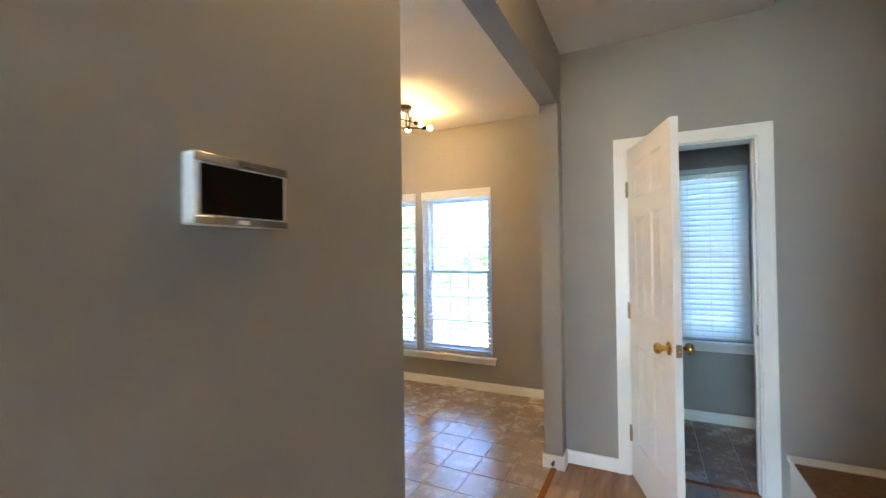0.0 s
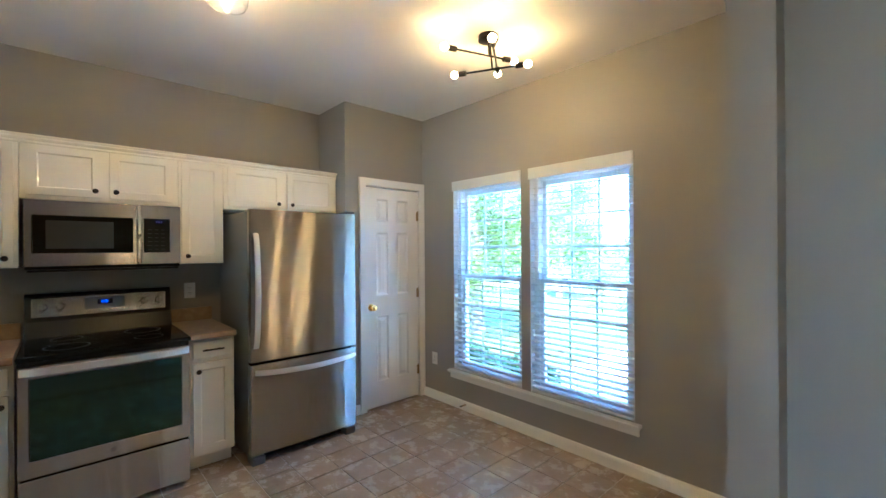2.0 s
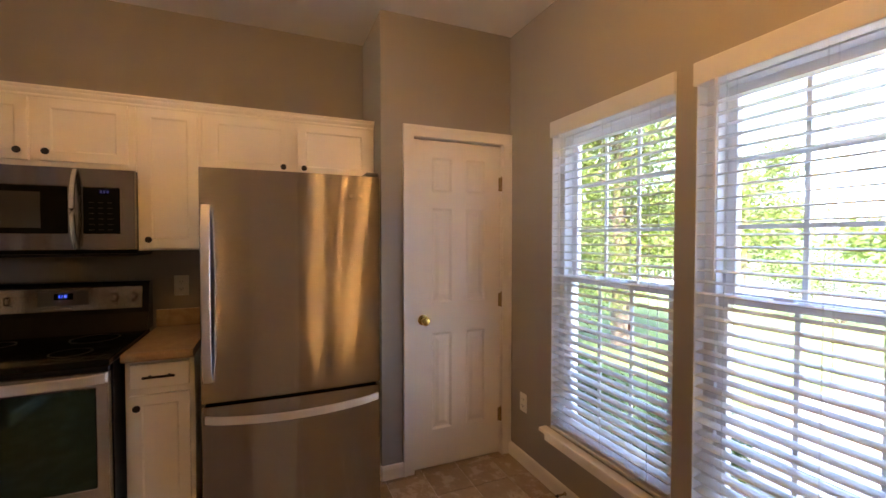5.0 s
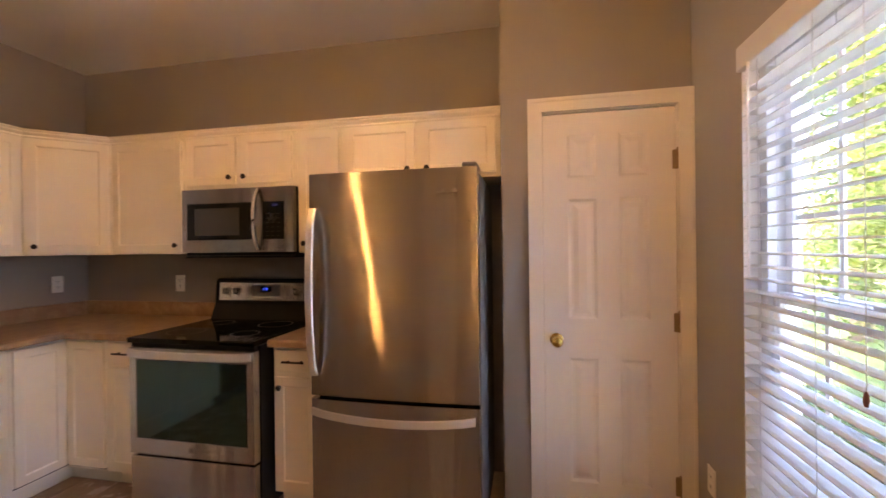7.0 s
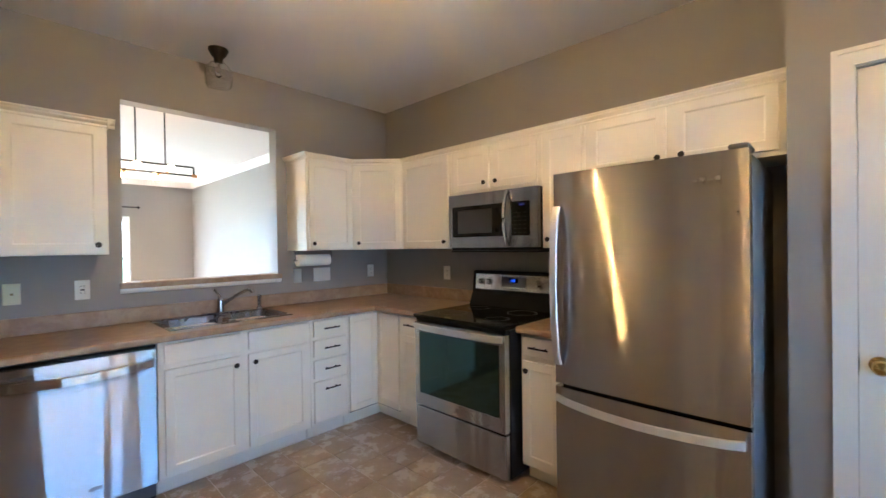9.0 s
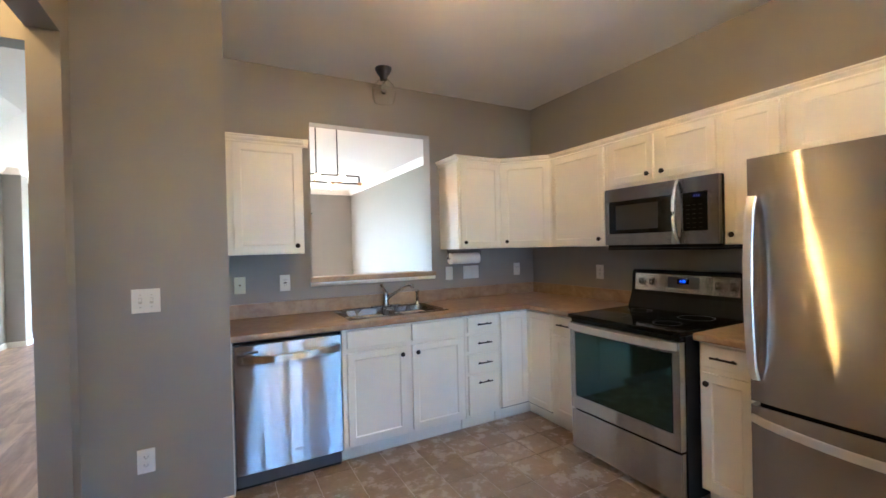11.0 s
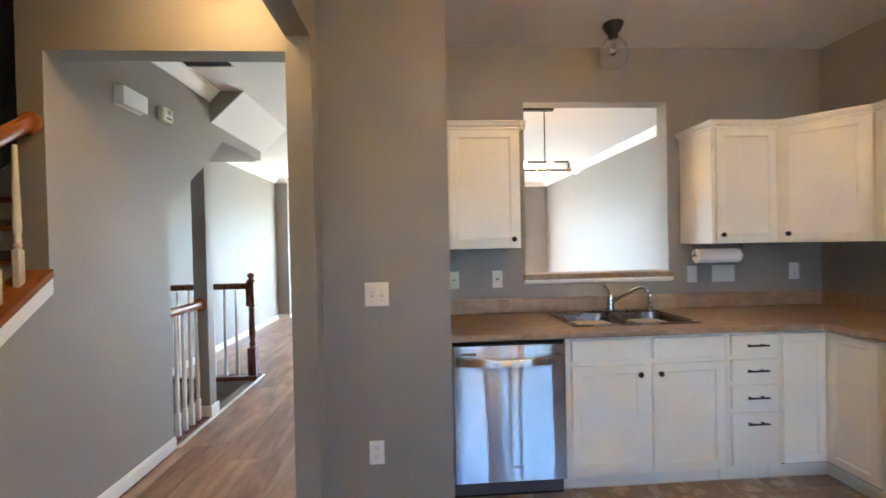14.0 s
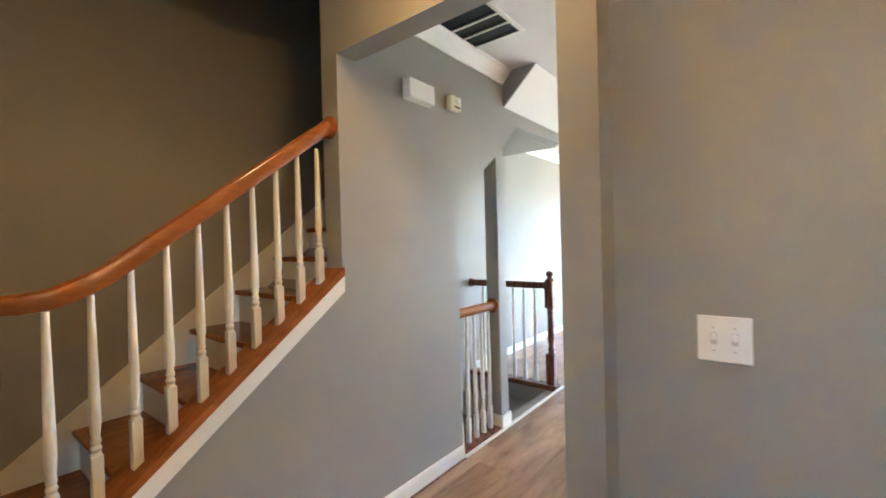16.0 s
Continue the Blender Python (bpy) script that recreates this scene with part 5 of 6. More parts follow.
part("slot", block(ST_X - 0.047, ST_X - 0.044, -4.25, -4.19, 2.295, 2.308), GREYP, sd)

# return-air grille in the corridor ceiling
vt = thing("ceiling_vent", (4.40, -4.20, H), "white return-air grille in the corridor ceiling", "vent")
vx0, vx1, vy0, vy1 = 4.20, 4.585, -4.40, -3.96
bm = bmesh.new()
for b in ((vx0, vx1, vy0, vy0 + 0.025), (vx0, vx1, vy1 - 0.025, vy1), (vx0, vx0 + 0.025, vy0 + 0.025, vy1 - 0.025), (vx1 - 0.025, vx1, vy0 + 0.025, vy1 - 0.025), (vx0 + 0.025, vx1 - 0.025, -4.25, -4.235), (vx0 + 0.025, vx1 - 0.025, -4.125, -4.11)):
    box(bm, *b, H - 0.012, H - 0.0005)
part("frame", bm, TRIM, vt)
part("backing", block(vx0 + 0.02, vx1 - 0.02, vy0 + 0.02, vy1 - 0.02, H - 0.003, H - 0.001), SLOT, vt)
for i in range(22):
    x = vx0 + 0.035 + i * 0.015
    part("slat", placed(block(-0.005, 0.005, vy0 + 0.026, vy1 - 0.026, -0.0006, 0.0006), pose(x, 0, H - 0.007, 0, -40, 0)), SLOT, vt)


# spring door stop on the baseboard below the window
ds = thing("door_stop", (1.08, -0.014, 0.055), "bronze spring door stop screwed into the baseboard", "door stop")
bm = bmesh.new()
for i in range(9):
    lathe(bm, [(0.004, 0.004 + i * 0.005), (0.0062, 0.0065 + i * 0.005), (0.004, 0.009 + i * 0.005)], Matrix.Translation((1.08, -0.014, 0.055)) @ Matrix.Rotation(radians(90), 4, "X"), 8)
part("spring", bm, HINGEM, ds, smooth=True)
part("base", rod(bmesh.new(), (1.08, -0.013, 0.055), (1.08, -0.019, 0.055), 0.010, 0.008, 12), HINGEM, ds)
part("tip", rod(bmesh.new(), (1.08, -0.062, 0.055), (1.08, -0.075, 0.055), 0.0075, 0.0065, 12), SLOT, ds, "dark rubber tip")


# ---- lamps ----
def bulb_at(parent, p, d, r, material, label):
    """A socket at p pointing along d with a bulb past it."""
    p, d = Vector(p), Vector(d).normalized()
    m = Matrix.Translation(p) @ d.to_track_quat("Z", "Y").to_matrix().to_4x4()
    s = part("socket", lathe(bmesh.new(), [(0.008, -0.004), (0.017, 0.0), (0.017, 0.035), (0.015, 0.05)], m, 14), BLACKM if material is BULBM else COPPER, parent, smooth=True)
    part("bulb", lathe(bmesh.new(), [(0.008, 0.052), (r * 0.5, 0.058), (r * 0.88, 0.052 + r * 0.6), (r, 0.052 + r), (r * 0.85, 0.052 + r * 1.55), (r * 0.45, 0.052 + r * 1.93), (0.003, 0.052 + r * 2.0)], m, 16), material, s, label, True)


sx, sy = 2.05, -0.775
sl = thing("sputnik_ceiling_light", (sx, sy, H), "black bronze ceiling light with crossed arms and bare bulbs", "ceiling light")
part("canopy", lathe(bmesh.new(), [(0.06, 0), (0.06, -0.03), (0.05, -0.036), (0.01, -0.037)], Matrix.Translation((sx, sy, H)), 24), BLACKM, sl, smooth=True)
for a, x, y, drop in ((28, 1.99, -0.69, 0.160), (71, 2.04, -0.835, 0.125), (126.5, 2.095, -0.765, 0.142)):
    d = Vector((math.cos(radians(a)), math.sin(radians(a)), 0))
    o = Vector((x, y, H - drop))
    arm = part("arm", rod(bmesh.new(), o - d * 0.16, o + d * 0.16, 0.0065, seg=8), BLACKM, sl)
    foot = o + d * max(-0.12, min(0.12, (Vector((sx, sy, o.z)) - o).dot(d)))
    part("stem", rod(bmesh.new(), (sx + (foot.x - sx) * 0.45, sy + (foot.y - sy) * 0.45, H - 0.03), foot, 0.006, seg=8), BLACKM, sl)
    for s in (-1, 1):
        bulb_at(arm, o + d * s * 0.16, d * s, 0.023, BULBM, "glowing warm bulb")


def jar_light(x, y, lit, label):
    j = thing("jar_ceiling_light", (x, y, H), label, "ceiling light", "clear jar ceiling lights")
    part("canopy", lathe(bmesh.new(), [(0.062, 0), (0.062, -0.012), (0.045, -0.045), (0.03, -0.062), (0.026, -0.09), (0.01, -0.092)], Matrix.Translation((x, y, H)), 24), BLACKM, j, smooth=True)
    bm = lathe(bmesh.new(), [(0.03, -0.085), (0.05, -0.10), (0.078, -0.14), (0.085, -0.19), (0.08, -0.235), (0.072, -0.25)], Matrix.Translation((x, y, H)), 28)
    bmesh.ops.delete(bm, geom=[f for f in bm.faces if len(f.verts) > 4], context="FACES_ONLY")
    bmesh.ops.solidify(bm, geom=bm.faces[:], thickness=0.0012)
    g = part("shade", bm, CLEAR, j, "clear glass jar shade", True)
    g.visible_shadow = False
    m = Matrix.Translation((x, y, H - 0.092)) @ Matrix.Rotation(math.pi, 4, "X")
    part("bulb", lathe(bmesh.new(), [(0.011, 0.0), (0.012, 0.02), (0.019, 0.045), (0.0215, 0.065), (0.017, 0.09), (0.004, 0.103)], m, 16), JARBULB if lit else CLEAR, j, "glowing warm bulb" if lit else "clear unlit bulb", True)


jar_light(1.81, -2.16, True, "bronze ceiling light with clear glass jar, lit")
jar_light(1.67, -3.755, False, "bronze ceiling light with clear glass jar, unlit over the sink")
# hall ceiling light above the start of the walk
hl = thing("hall_ceiling_light", (3.80, -2.93, H), "round frosted hall ceiling light, lit", "ceiling light")
part("base", lathe(bmesh.new(), [(0.13, 0), (0.13, -0.02), (0.12, -0.025)], Matrix.Translation((3.80, -2.93, H)), 28), BLACKM, hl, smooth=True)
part("diffuser", lathe(bmesh.new(), [(0.115, -0.026), (0.115, -0.05), (0.09, -0.075), (0.04, -0.088), (0.005, -0.09)], Matrix.Translation((3.80, -2.93, H)), 28), glow("frosted_glow", (1.0, 0.54, 0.19), 1.9), hl, "glowing frosted diffuser", True)

# chandelier over the dining place
cy = -5.17
cd = thing("linear_chandelier", (1.9, cy, H), "black linear chandelier with copper sockets and amber bulbs", "chandelier")
part("canopy", block(1.58, 2.02, cy - 0.03, cy + 0.03, H - 0.085, H - 0.002, 0.004), BLACKM, cd)
for x in (1.67, 1.89):
    part("stem", rod(bmesh.new(), (x, cy, H - 0.04), (x, cy, 2.165), 0.006, seg=8), BLACKM, cd)
part("upper_bar", block(1.44, 2.16, cy - 0.007, cy + 0.007, 2.158, 2.172), BLACKM, cd)
part("lower_bar", block(1.46, 2.14, cy - 0.007, cy + 0.007, 2.078, 2.092), BLACKM, cd)
for x in (1.44, 2.16):
    part("end_bar", block(x - 0.007, x + 0.007, cy - 0.0065, cy + 0.0065, 2.08, 2.158), BLACKM, cd)
for p, d in (((1.455, cy, 2.085), (-1, 0, 0)), ((2.145, cy, 2.085), (1, 0, 0)), ((1.65, cy + 0.01, 2.10), (0, 1, 0.25)), ((1.72, cy - 0.01, 2.085), (0, -1, -0.3)), ((1.90, cy + 0.01, 2.10), (0, 1, 0.25)), ((1.97, cy - 0.01, 2.085), (0, -1, -0.3))):
    bulb_at(cd, p, d, 0.034, AMBERM, "amber filament bulb")

# ---- stairs ----
RISE, GO = 0.1948, 0.26
st = thing("staircase", (5.0, -2.2, 0), "oak-treaded staircase with white risers and stringers", "staircase")
XS0, XS1 = ST_X + 0.122, ST_FAR - 0.03
part("landing", block(ST_X + 0.02, ST_FAR - 0.002, -2.175, HALL_N - 0.002, 0.25, 0.28, 0.006), TRIM, st)
part("landing_riser", block(ST_X + 0.035, ST_X + 0.055, -2.06, HALL_N - 0.002, 0, 0.249), TRIM, st)
for k in range(2, 13):
    yn = -2.483 - GO * (k - 3)
    part("tread", block(XS0, XS1, yn - GO - 0.02, yn + 0.025, RISE * k - 0.03, RISE * k, 0.008), OAK, st)
    part("riser", block(XS0, XS1, yn - 0.02, yn - 0.002, max(RISE * (k - 1), 0.281), RISE * k - 0.031), TRIM, st)
bm = bmesh.new()
extrude_profile(bm, [(-2.06, cap_z(-2.06) - 0.036), (-3.302, cap_z(-3.302) - 0.036), (-3.302, cap_z(-3.302)), (-2.06, cap_z(-2.06))], (ST_X - 0.018, 0, 0), (ST_X + 0.14, 0, 0), (0, 1, 0))
part("stringer_cap", soften(bm, 0.004), OAK, st, "stained oak stringer cap")
bm = bmesh.new()
extrude_profile(bm, [(-2.06, cap_z(-2.06) - 0.115), (-3.302, cap_z(-3.302) - 0.115), (-3.302, cap_z(-3.302) - 0.037), (-2.06, cap_z(-2.06) - 0.037)], (ST_X - 0.014, 0, 0), (ST_X - 0.001, 0, 0), (0, 1, 0))
part("stringer_trim", bm, TRIM, st, "white trim under the oak cap")
bm = bmesh.new()
sk_z = lambda y: 0.492 - 0.7615 * (y + 2.242)
extrude_profile(bm, [(-2.1, sk_z(-2.1) - 0.35), (-5.0, sk_z(-5.0) - 0.35), (-5.0, sk_z(-5.0)), (-2.1, sk_z(-2.1))], (ST_FAR - 0.016, 0, 0), (ST_FAR - 0.001, 0, 0), (0, 1, 0))
part("skirt_board", bm, TRIM, st, "white skirt board on the stair wall")
bm = bmesh.new()
extrude_profile(bm, [(-2.1, sk_z(-2.1) - 0.022), (-5.0, sk_z(-5.0) - 0.022), (-5.0, sk_z(-5.0) + 0.004), (-2.1, sk_z(-2.1) + 0.004)], (ST_FAR - 0.024, 0, 0), (ST_FAR - 0.0165, 0, 0), (0, 1, 0))
part("skirt_bead", bm, TRIM, st, "white moulding along the skirt board")


def baluster(parent, x, y, z0, z1, r=0.016, square=0.17):
    """A white turned baluster with a square foot."""
    bm = bmesh.new()
    box(bm, x - r, x + r, y - r, y + r, z0, z0 + square)
    soften(bm, 0.003, 1)
    h = z1 - z0
    rings = [(r, square), (r * 0.75, square + 0.008), (r * 1.0, square + 0.02), (r * 0.7, square + 0.032), (r * 0.95, square + 0.042), (r * 0.72, square + 0.056), (r * 1.02, square + 0.10), (r * 0.92, h * 0.55), (r * 0.6, h)]
    lathe(bm, rings, Matrix.Translation((x, y, z0)), 12)
    return part("baluster", bm, TRIM, parent, "white turned baluster", True)


RAILP = [(-0.028, -0.012), (-0.030, 0.008), (-0.022, 0.026), (0, 0.034), (0.022, 0.026), (0.030, 0.008), (0.028, -0.012), (0.018, -0.03), (-0.018, -0.03)]


def rail_sweep(points, across):
    bm = bmesh.new()
    pts, across = [Vector(p) for p in points], Vector(across)
    loops = []
    for i, p in enumerate(pts):
        d = (pts[min(i + 1, len(pts) - 1)] - pts[max(i - 1, 0)]).normalized()
        up = across.cross(d)
        up = up if up.z > 0 else -up
        loops.append([bm.verts.new(p + across * a + up * b) for a, b in RAILP])
    n = len(RAILP)
    for a, b in zip(loops, loops[1:]):
        for k in range(n):
            bm.faces.new((a[k], a[(k + 1) % n], b[(k + 1) % n], b[k]))
    bm.faces.new(loops[0]), bm.faces.new(loops[-1])
    return bm


def rail_z(y):
    return 1.975 - 0.75 * (y + 3.24)


RX = ST_X + 0.06
sr = thing("stair_railing", (RX, -2.7, 0.9), "stained oak handrail with white turned balusters", "railing")
pts = [(RX, -3.285, rail_z(-3.285))] + [(RX, -3.2 + 0.1 * i, rail_z(-3.2 + 0.1 * i)) for i in range(9)]
pts += [(RX, -2.33, rail_z(-2.36) - 0.005), (RX + 0.01, -2.27, rail_z(-2.36) - 0.03), (RX + 0.03, -2.20, rail_z(-2.36) - 0.04), (RX + 0.065, -2.14, rail_z(-2.36) - 0.04)]
part("handrail", rail_sweep(pts, (1, 0, 0)), OAK, sr, "glossy stained oak handrail", True)
part("rosette", lathe(bmesh.new(), [(0.055, 0), (0.055, 0.012), (0.045, 0.02), (0.02, 0.022)], Matrix.Translation((RX, -3.299, rail_z(-3.28))) @ Matrix.Rotation(radians(-90), 4, "X"), 22), OAK, sr, smooth=True)
for i in range(10):
    y = -3.215 + 0.1065 * i
    baluster(sr, RX, y, cap_z(y) - 0.012, min(rail_z(y), rail_z(-2.36) + 0.6) - 0.028 if y < -2.36 else rail_z(-2.36) - 0.065)


def newel(name, parent, x, y, z0, z1, material, w=0.043):
    bm = bmesh.new()
    box(bm, x - w, x + w, y - w, y + w, z0, z0 + 0.30)
    box(bm, x - w, x + w, y - w, y + w, z1 - 0.36, z1 - 0.10)
    soften(bm, 0.004, 1)
    h = z1 - z0
    lathe(bm, [(w * 0.9, 0.30), (w * 0.6, 0.32), (w * 0.85, 0.34), (w * 0.55, 0.37), (w * 0.8, 0.45), (w * 0.62, h - 0.42), (w * 0.8, h - 0.40), (w * 0.6, h - 0.38), (w * 0.9, h - 0.36)], Matrix.Translation((x, y, z0)), 16)
    lathe(bm, [(w * 1.1, h - 0.10), (w * 1.1, h - 0.085), (w * 0.6, h - 0.07), (w * 0.5, h - 0.06), (w * 0.85, h - 0.04), (w * 0.9, h - 0.025), (w * 0.5, h - 0.005), (0.003, h)], Matrix.Translation((x, y, z0)), 16)
    return part(name, bm, material, parent, "", True)


newel("newel_post", sr, RX + 0.07, -2.13, 0.28, 1.40, OAK, 0.034)
rug = thing("woven_rug", (5.05, -1.55, 0.282), "brown woven rug on the stair landing", "rug")
bm = bmesh.new()
for i in range(60):
    x = 4.672 + i * 0.012
    rod(bm, (x, -2.0, 0.286), (x, -1.275, 0.286), 0.006, seg=6)
part("weave", bm, RUGM, rug)
part("backing", block(4.667, 5.385, -2.0, -1.275, 0.2805, 0.284), RUGM, rug)

# column and guard rails round the lower flight
structure("column", block(ST_X + 0.003, ST_X + 0.113, -4.872, -4.764, 0, 2.16, 0.002), WALL, "taupe painted column beside the lower stair", "column")
bm = block(ST_X - 0.014, ST_X + 0.134, -4.886, -4.75, 0, 0.10, 0.004)
structure("trim_column_plinth", bm, TRIM, "white plinth round the column", "trim")
structure("trim_well_edge", block(ST_X - 0.03, ST_X + 0.0, -5.92, -4.25, -0.05, 0.006, 0.003), TRIM, "white edge strip along the stair opening", "trim")
structure("trim_well_sill", block(ST_X + 0.001, ST_X + 0.13, -4.748, -4.252, -0.03, 0.018, 0.004), MAHOG, "dark wood sill under the short railing", "trim")
structure("trim_well_sill_far", block(ST_X + 0.02, ST_FAR - 0.002, -5.915, -5.80, -0.03, 0.018, 0.004), MAHOG, "dark wood sill under the far railing", "trim")
gr = thing("guard_railing", (RX, -4.5, 0), "short oak guard rail with white balusters by the column", "railing")
part("handrail", rail_sweep([(RX, -4.255, 0.94), (RX, -4.76, 0.94)], (1, 0, 0)), OAK, gr, smooth=True)
part("rosette", lathe(bmesh.new(), [(0.055, 0), (0.055, 0.012), (0.045, 0.02), (0.02, 0.022)], Matrix.Translation((RX, -4.763, 0.94)) @ Matrix.Rotation(radians(-90), 4, "X"), 20), OAK, gr, smooth=True)
for i in range(5):
    baluster(gr, RX, -4.31 - 0.095 * i, 0.018, 0.912)
gr = thing("guard_railing", (5.0, -5.86, 0), "dark oak guard rail with newel across the stair opening", "railing")
part("handrail", rail_sweep([(4.77, -5.86, 0.985), (ST_FAR - 0.022, -5.86, 0.985)], (0, 1, 0)), MAHOG, gr, smooth=True)
part("rosette", lathe(bmesh.new(), [(0.05, 0), (0.05, 0.012), (0.04, 0.02), (0.02, 0.022)], Matrix.Translation((ST_FAR, -5.86, 0.985)) @ Matrix.Rotation(radians(-90), 4, "Y"), 20), MAHOG, gr, smooth=True)
newel("newel_post", gr, 4.725, -5.86, 0.018, 1.13, MAHOG)
for i in range(6):
    baluster(gr, 4.89 + 0.122 * i, -5.86, 0.018, 0.957)
# lower flight, carpeted
lf = thing("lower_staircase", (5.05, -5.0, -1.2), "grey carpeted stairs down beneath the upper flight", "staircase")
for k in range(9):
    ya = -5.80 + (0.62 if k else 0) + 0.24 * max(0, k - 1)
    part("step", block(ST_X + 0.125, ST_FAR - 0.002, ya, ya + (0.62 if k == 0 else 0.24), -0.18 * (k + 1) - 0.6, -0.18 * (k + 1), 0.01), CARPET, lf)
wall_of("wall_lower_well", [(ST_X, ST_X + 0.12, -5.8, -2.0, -2.8, -0.032), (ST_X + 0.12, ST_FAR, -5.92, -5.80, -2.8, -0.032), (ST_X + 0.12, ST_FAR, -3.4, -3.28, -2.8, 0)], "taupe painted walls of the lower stair")


# ---- outside ----
GZ = -0.75
GRASS = mat("lawn_grass", (0.055, 0.10, 0.02), 0.9, vary=0.4, scale=1.5, fine=60, bump=0.8)
CONC = mat("driveway_concrete", (0.44, 0.42, 0.39), 0.85, vary=0.12, scale=1.2, fine=60, bump=0.2)
ASPH = mat("street_asphalt", (0.06, 0.06, 0.062), 0.9, vary=0.2, scale=2, fine=120, bump=0.3)
BARK = mat("bark", (0.10, 0.075, 0.055), 0.9, vary=0.35, scale=12, fine=60, bump=0.8, stretch=(1, 1, 0.2))
MULCH = mat("mulch", (0.09, 0.05, 0.03), 0.95, vary=0.4, scale=12, fine=90, bump=0.9)


def leaf_material(name, color, glow_through):
    """A leaf that reflects and lets a yellower light through."""
    m = mat(name, color, 0.5, vary=0.45, scale=1.2, fine=9, bump=0.0)
    n, l, b = nodes_of(m)
    thin_leaf, blend = n.new("ShaderNodeBsdfTranslucent"), n.new("ShaderNodeMixShader")
    thin_leaf.inputs[0].default_value = (*glow_through, 1)
    blend.inputs[0].default_value = 0.42
    l.new(b.outputs[0], blend.inputs[1]), l.new(thin_leaf.outputs[0], blend.inputs[2])
    l.new(blend.outputs[0], n["Material Output"].inputs[0])
    return m


LEAF = leaf_material("tree_leaves", (0.075, 0.115, 0.028), (0.17, 0.22, 0.035))
LEAF2 = leaf_material("shrub_leaves", (0.05, 0.085, 0.022), (0.10, 0.15, 0.03))
bm = bmesh.new()
v = [bm.verts.new(p) for p in ((-400, -400, GZ), (400, -400, GZ), (400, 400, GZ), (-400, 400, GZ))]
bm.faces.new(v)
structure("ground", bm, GRASS, "sunlit green lawn reaching to the horizon", "ground")
structure("driveway", block(-0.4, 7.5, 2.4, 16.0, GZ, GZ + 0.03), CONC, "pale concrete driveway in the sun", "driveway")
structure("road", block(-80, 80, 16.4, 23.0, GZ, GZ + 0.02), ASPH, "grey asphalt street", "road")
structure("kerb", block(-80, 80, 16.05, 16.38, GZ, GZ + 0.14, 0.02), CONC, "concrete kerb along the street", "kerb")
structure("planting_bed", block(-3.5, 2.3, 0.3, 2.2, GZ, GZ + 0.05, 0.02), MULCH, "brown mulch bed under the windows", "planting bed")


def leaf_cloud(rng, clumps, per, size):
    """Many small leaves scattered round clump centres (x, y, z, radius)."""
    verts, faces = [], []
    for cx, cy_, cz, cr in clumps:
        for _ in range(per):
            d = Vector((rng.gauss(0, 1), rng.gauss(0, 1), rng.gauss(0, 0.8)))
            p = Vector((cx, cy_, cz)) + d.normalized() * cr * rng.random() ** 0.45
            a = Vector((rng.gauss(0, 1), rng.gauss(0, 1), rng.gauss(0, 0.6))).normalized()
            b = a.cross(Vector((rng.gauss(0, 1), rng.gauss(0, 1), rng.gauss(0, 1)))).normalized()
            s = size * rng.uniform(0.6, 1.3)
            i = len(verts)
            verts += [p - a * s, p + b * s * 0.45, p + a * s, p - b * s * 0.45]
            faces.append((i, i + 1, i + 2, i + 3))
    me = bpy.data.meshes.new("crown")
    me.from_pydata(verts, [], faces)
    return me


def tree(x, y, height, spread, seed, label, low=0.25, per=190, limbs=26, leaf=0.065):
    rng = random.Random(seed)
    t = thing("tree", (x, y, GZ), label, "tree", "street trees")
    base = Vector((x, y, GZ))
    top = base + Vector((rng.uniform(-0.3, 0.3), rng.uniform(-0.3, 0.3), height * 0.8))
    bm = bmesh.new()
    mid = base.lerp(top, 0.5) + Vector((rng.uniform(-0.15, 0.15), rng.uniform(-0.15, 0.15), 0))
    r = height * 0.018
    rod(bm, base, mid, r * 1.3, r * 0.8, 10), rod(bm, mid, top, r * 0.8, r * 0.25, 8)
    clumps = []
    for i in range(limbs):
        s = rng.uniform(low, 0.97)
        a = rng.uniform(0, 2 * math.pi)
        o = base.lerp(mid, s * 2) if s < 0.5 else mid.lerp(top, s * 2 - 1)
        reach = spread * rng.uniform(0.45, 1.0) * (1.05 - 0.6 * s)
        e = o + Vector((math.cos(a) * reach, math.sin(a) * reach, reach * rng.uniform(0.15, 0.55)))
        rod(bm, o, e, r * 0.3, r * 0.06, 6)
        for q in (0.55, 0.8, 1.0):
            p = o.lerp(e, q)
            clumps.append((p.x + rng.gauss(0, 0.15), p.y + rng.gauss(0, 0.15), p.z + rng.gauss(0, 0.12), spread * rng.uniform(0.15, 0.3)))
    part("trunk", bm, BARK, t, smooth=True)
    link("crown", leaf_cloud(rng, clumps, per, leaf), LEAF, t)


tree(-3.6, 5.2, 8.2, 3.0, 3, "broad-leaved tree close to the house", 0.14, 460, 46, 0.043)
tree(-8.2, 6.4, 9.5, 3.6, 21, "tall broad-leaved tree beside the lawn", 0.12, 380, 40, 0.05)
tree(-10.5, 9.0, 7.0, 2.8, 5, "broad-leaved tree beyond the driveway", 0.22)
tree(-16.0, 25.5, 7.0, 3.4, 7, "broad-leaved tree across the street", 0.2)
tree(-3.0, 28.5, 4.6, 3.0, 9, "broad-leaved tree across the street", 0.2)
tree(8.0, 29.0, 5.0, 3.3, 11, "broad-leaved tree across the street", 0.2)
tree(-6.4, 13.5, 6.0, 2.6, 17, "broad-leaved tree beyond the driveway", 0.18, 230)
tree(-14.0, 13.0, 8.5, 3.6, 13, "broad-leaved tree beside the lawn", 0.2)


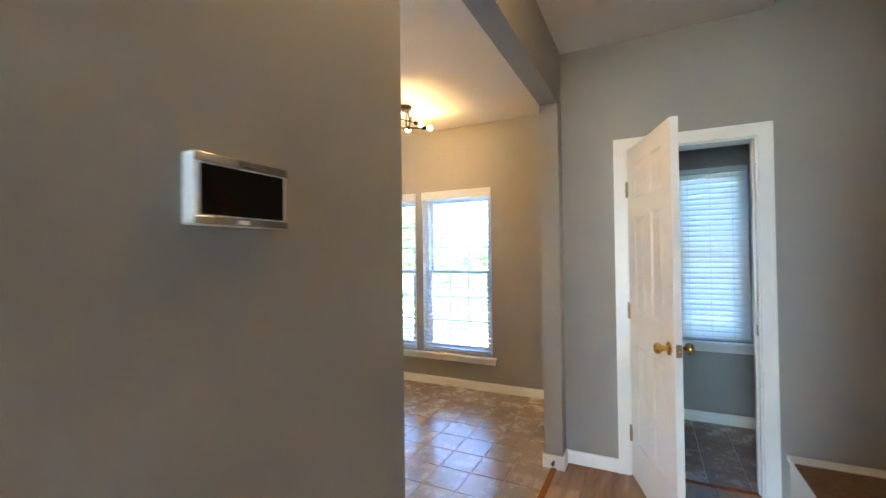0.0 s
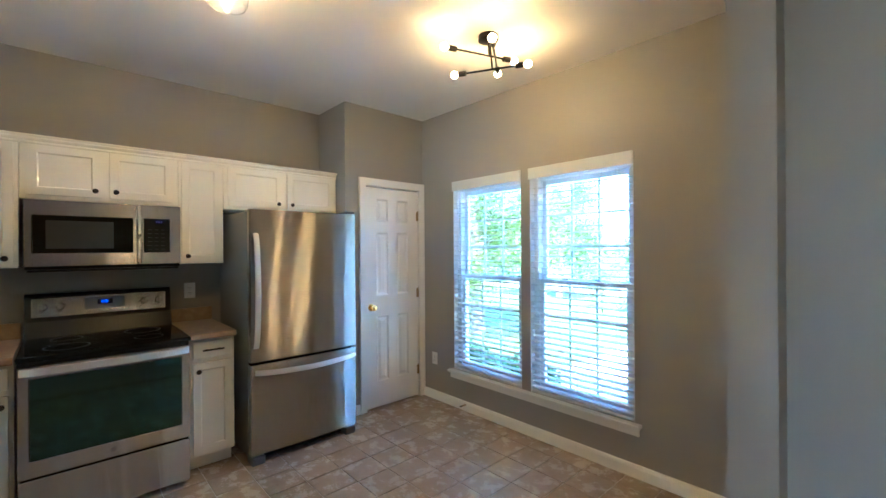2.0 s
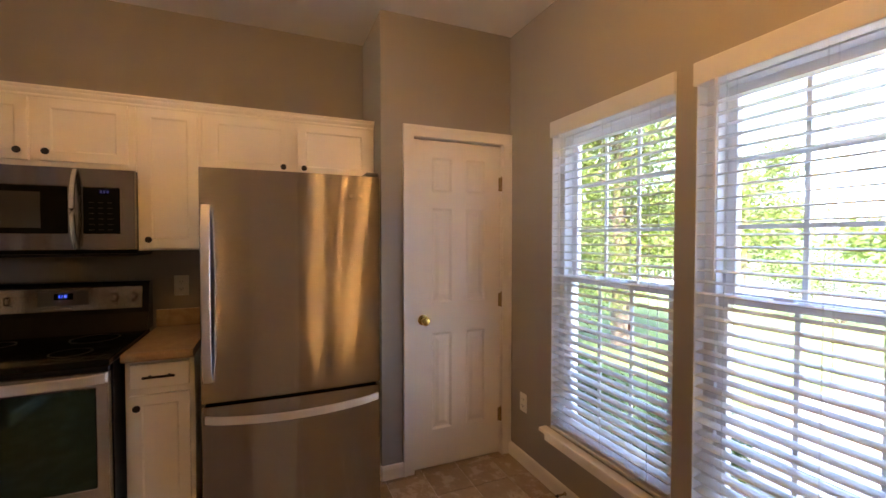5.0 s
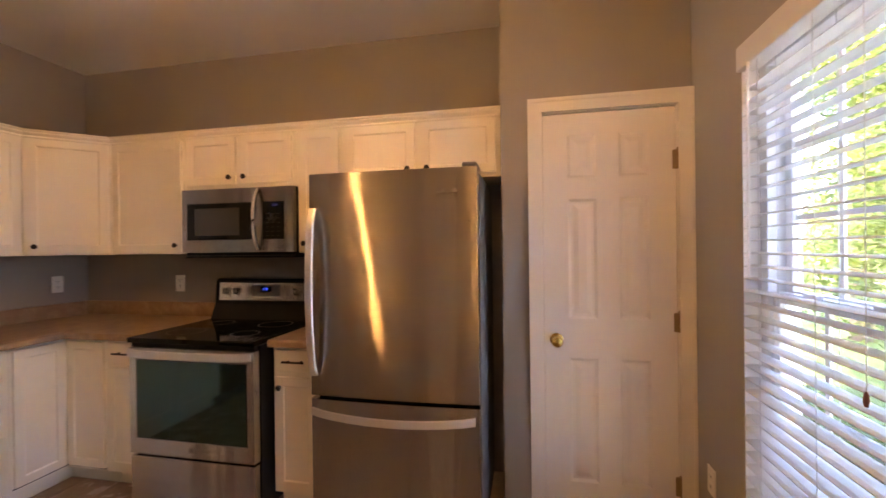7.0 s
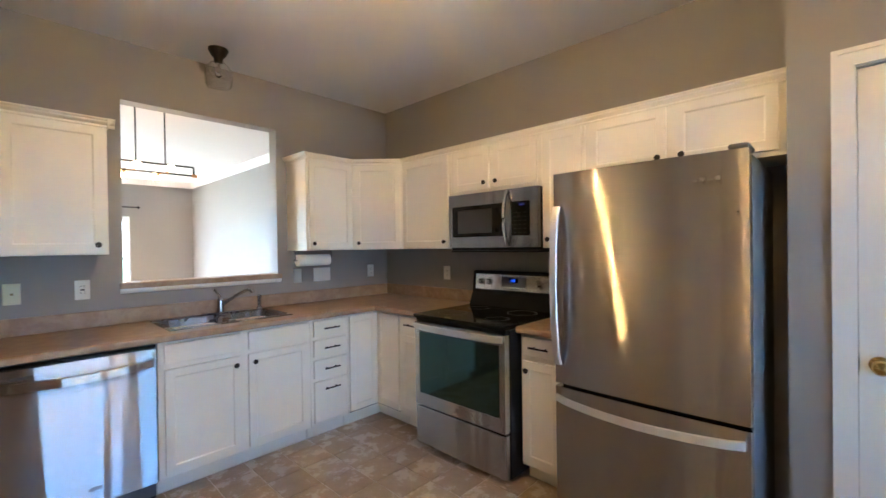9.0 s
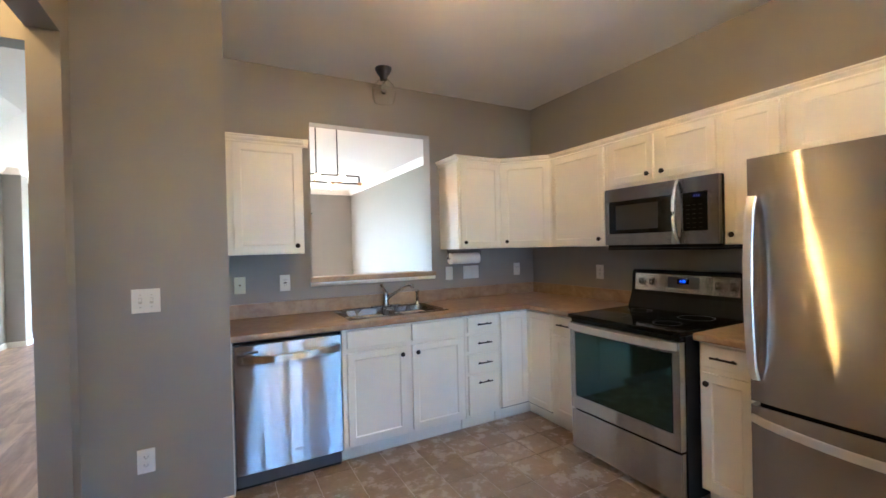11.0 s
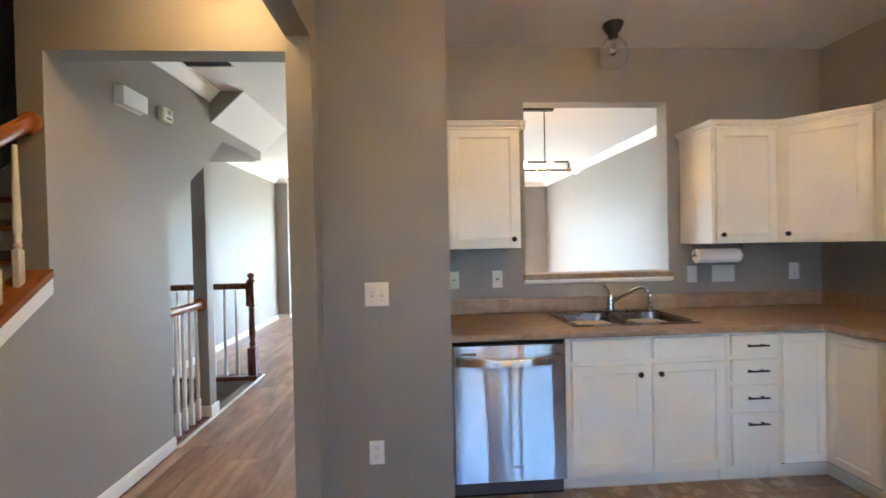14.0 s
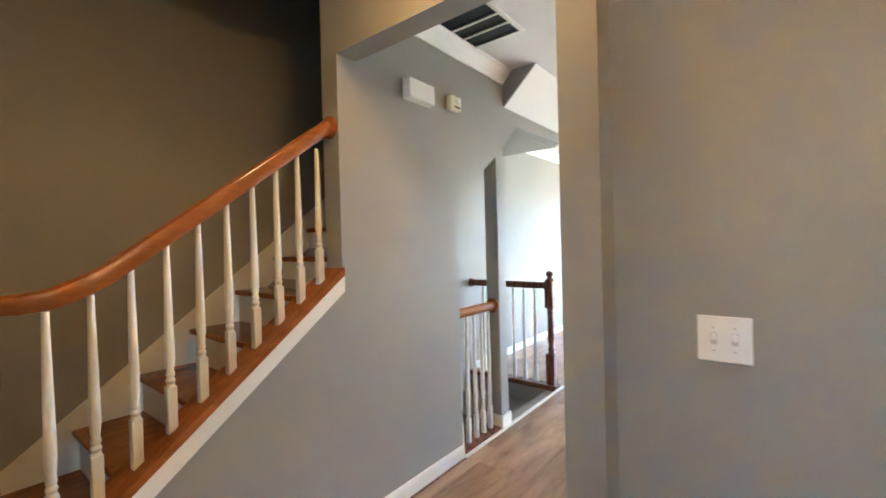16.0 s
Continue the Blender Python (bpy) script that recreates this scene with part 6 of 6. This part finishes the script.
def shrub(x, y, w, h, seed, label):
    rng = random.Random(seed)
    s = thing("shrub", (x, y, GZ), label, "shrub", "garden shrubs")
    bm = bmesh.new()
    clumps = []
    for i in range(9):
        a = rng.uniform(0, 2 * math.pi)
        e = Vector((x + math.cos(a) * w * rng.uniform(0.2, 0.9), y + math.sin(a) * w * rng.uniform(0.2, 0.9), GZ + h * rng.uniform(0.4, 0.95)))
        rod(bm, (x, y, GZ), e, 0.018, 0.004, 5)
        clumps.append((*e, w * 0.42))
    part("stems", bm, BARK, s)
    link("foliage", leaf_cloud(rng, clumps, 230, 0.04), LEAF2, s)


for i, (x, y, w, h) in enumerate(((-0.6, 1.5, 0.55, 0.9), (0.6, 1.4, 0.5, 0.75), (-2.0, 1.6, 0.6, 1.0), (-3.0, 12.0, 1.2, 1.4), (-5.0, 14.5, 1.4, 1.5), (3.0, 24.6, 1.3, 1.4), (6.5, 24.8, 1.4, 1.6), (-1.0, 24.6, 1.4, 1.6))):
    shrub(x, y, w, h, 40 + i, "dense green shrub in the garden")
# far woods
rng = random.Random(77)
cl2 = [(x + rng.uniform(-3, 3), 46 + rng.uniform(-4, 4), GZ + rng.uniform(0.5, 3.2), rng.uniform(1.6, 2.8)) for x in range(-60, 61, 3) for _ in range(3)]
tagged(link("far_woods", leaf_cloud(rng, cl2, 130, 0.32), LEAF), "line of green woods beyond the street", "woods", kind="stuff")


# ---- floor pieces ----
def shared(name, w, l, h, chamfer):
    """A thin rectangular piece with chamfered top edges, corner at the origin."""
    me = bpy.data.meshes.new(name)
    c = chamfer
    vs = [(0, 0, -h), (w, 0, -h), (w, l, -h), (0, l, -h), (0, 0, -c), (w, 0, -c), (w, l, -c), (0, l, -c), (c, c, 0), (w - c, c, 0), (w - c, l - c, 0), (c, l - c, 0)]
    fs = [(0, 1, 5, 4), (1, 2, 6, 5), (2, 3, 7, 6), (3, 0, 4, 7), (4, 5, 9, 8), (5, 6, 10, 9), (6, 7, 11, 10), (7, 4, 8, 11), (8, 9, 10, 11)]
    me.from_pydata(vs, [], fs)
    return me


def piece(name, me, material, parent, x, y, z):
    if not me.materials:
        me.materials.append(material)
    ob = new(name, me)
    ob.parent = parent
    ob.location = (x, y, z)


CACHE = {}


def lay(name, parent, material, x0, x1, y0, y1, us, vs, gap, c):
    """Lay pieces on the lines us (x) and vs (y), cut to the area."""
    for a, b in zip(us, us[1:]):
        for p, q in zip(vs, vs[1:]):
            xa, xb, ya, yb = max(a, x0), min(b, x1), max(p, y0), min(q, y1)
            if xb - xa < 0.02 or yb - ya < 0.02:
                continue
            key = (name, round(xb - xa, 3), round(yb - ya, 3))
            if key not in CACHE:
                CACHE[key] = shared(name, xb - xa - gap, yb - ya - gap, 0.004, c)
            piece(name, CACHE[key], material, parent, xa + gap / 2, ya + gap / 2, random.uniform(-0.0001, 0.0001))


T = 0.2315
us = [1.192 + 0.2225 * i for i in range(-6, 18)]
vs = [-0.853 + T * i for i in range(-15, 6)]
lay("tile", floor_k, TILE, 0.3, EX1 - 0.075, -3.52, 0.0, us, vs, 0.0042, 0.001)
lay("tile", floor_w, TILE, EX1, 4.745, -1.07, 0.0, us, vs, 0.0042, 0.001)


def planks(parent, x0, x1, y0, y1, seed):
    rng = random.Random(seed)
    x = x0
    while x < x1 - 0.02:
        xb = min(x + 0.18, x1)
        y = y0 - rng.uniform(0, 1.1)
        while y < y1:
            l = 1.22
            lay("plank", parent, PLANK, x0, x1, y0, y1, (x, xb), (y, y + l), 0.0006, 0.0006)
            y += l
        x = xb


planks(floor_h, EX1 - 0.045, ST_X - 0.03, -6.2, -1.10, 1)
planks(floor_h, ST_X - 0.03, ST_FAR, FAR, -5.93, 2)
planks(floor_h, EX1 - 0.045, ST_X - 0.03, FAR, -6.2, 3)
planks(floor_h, 0.0, EX1 - 0.045, FAR, S_KIT - 0.12, 4)
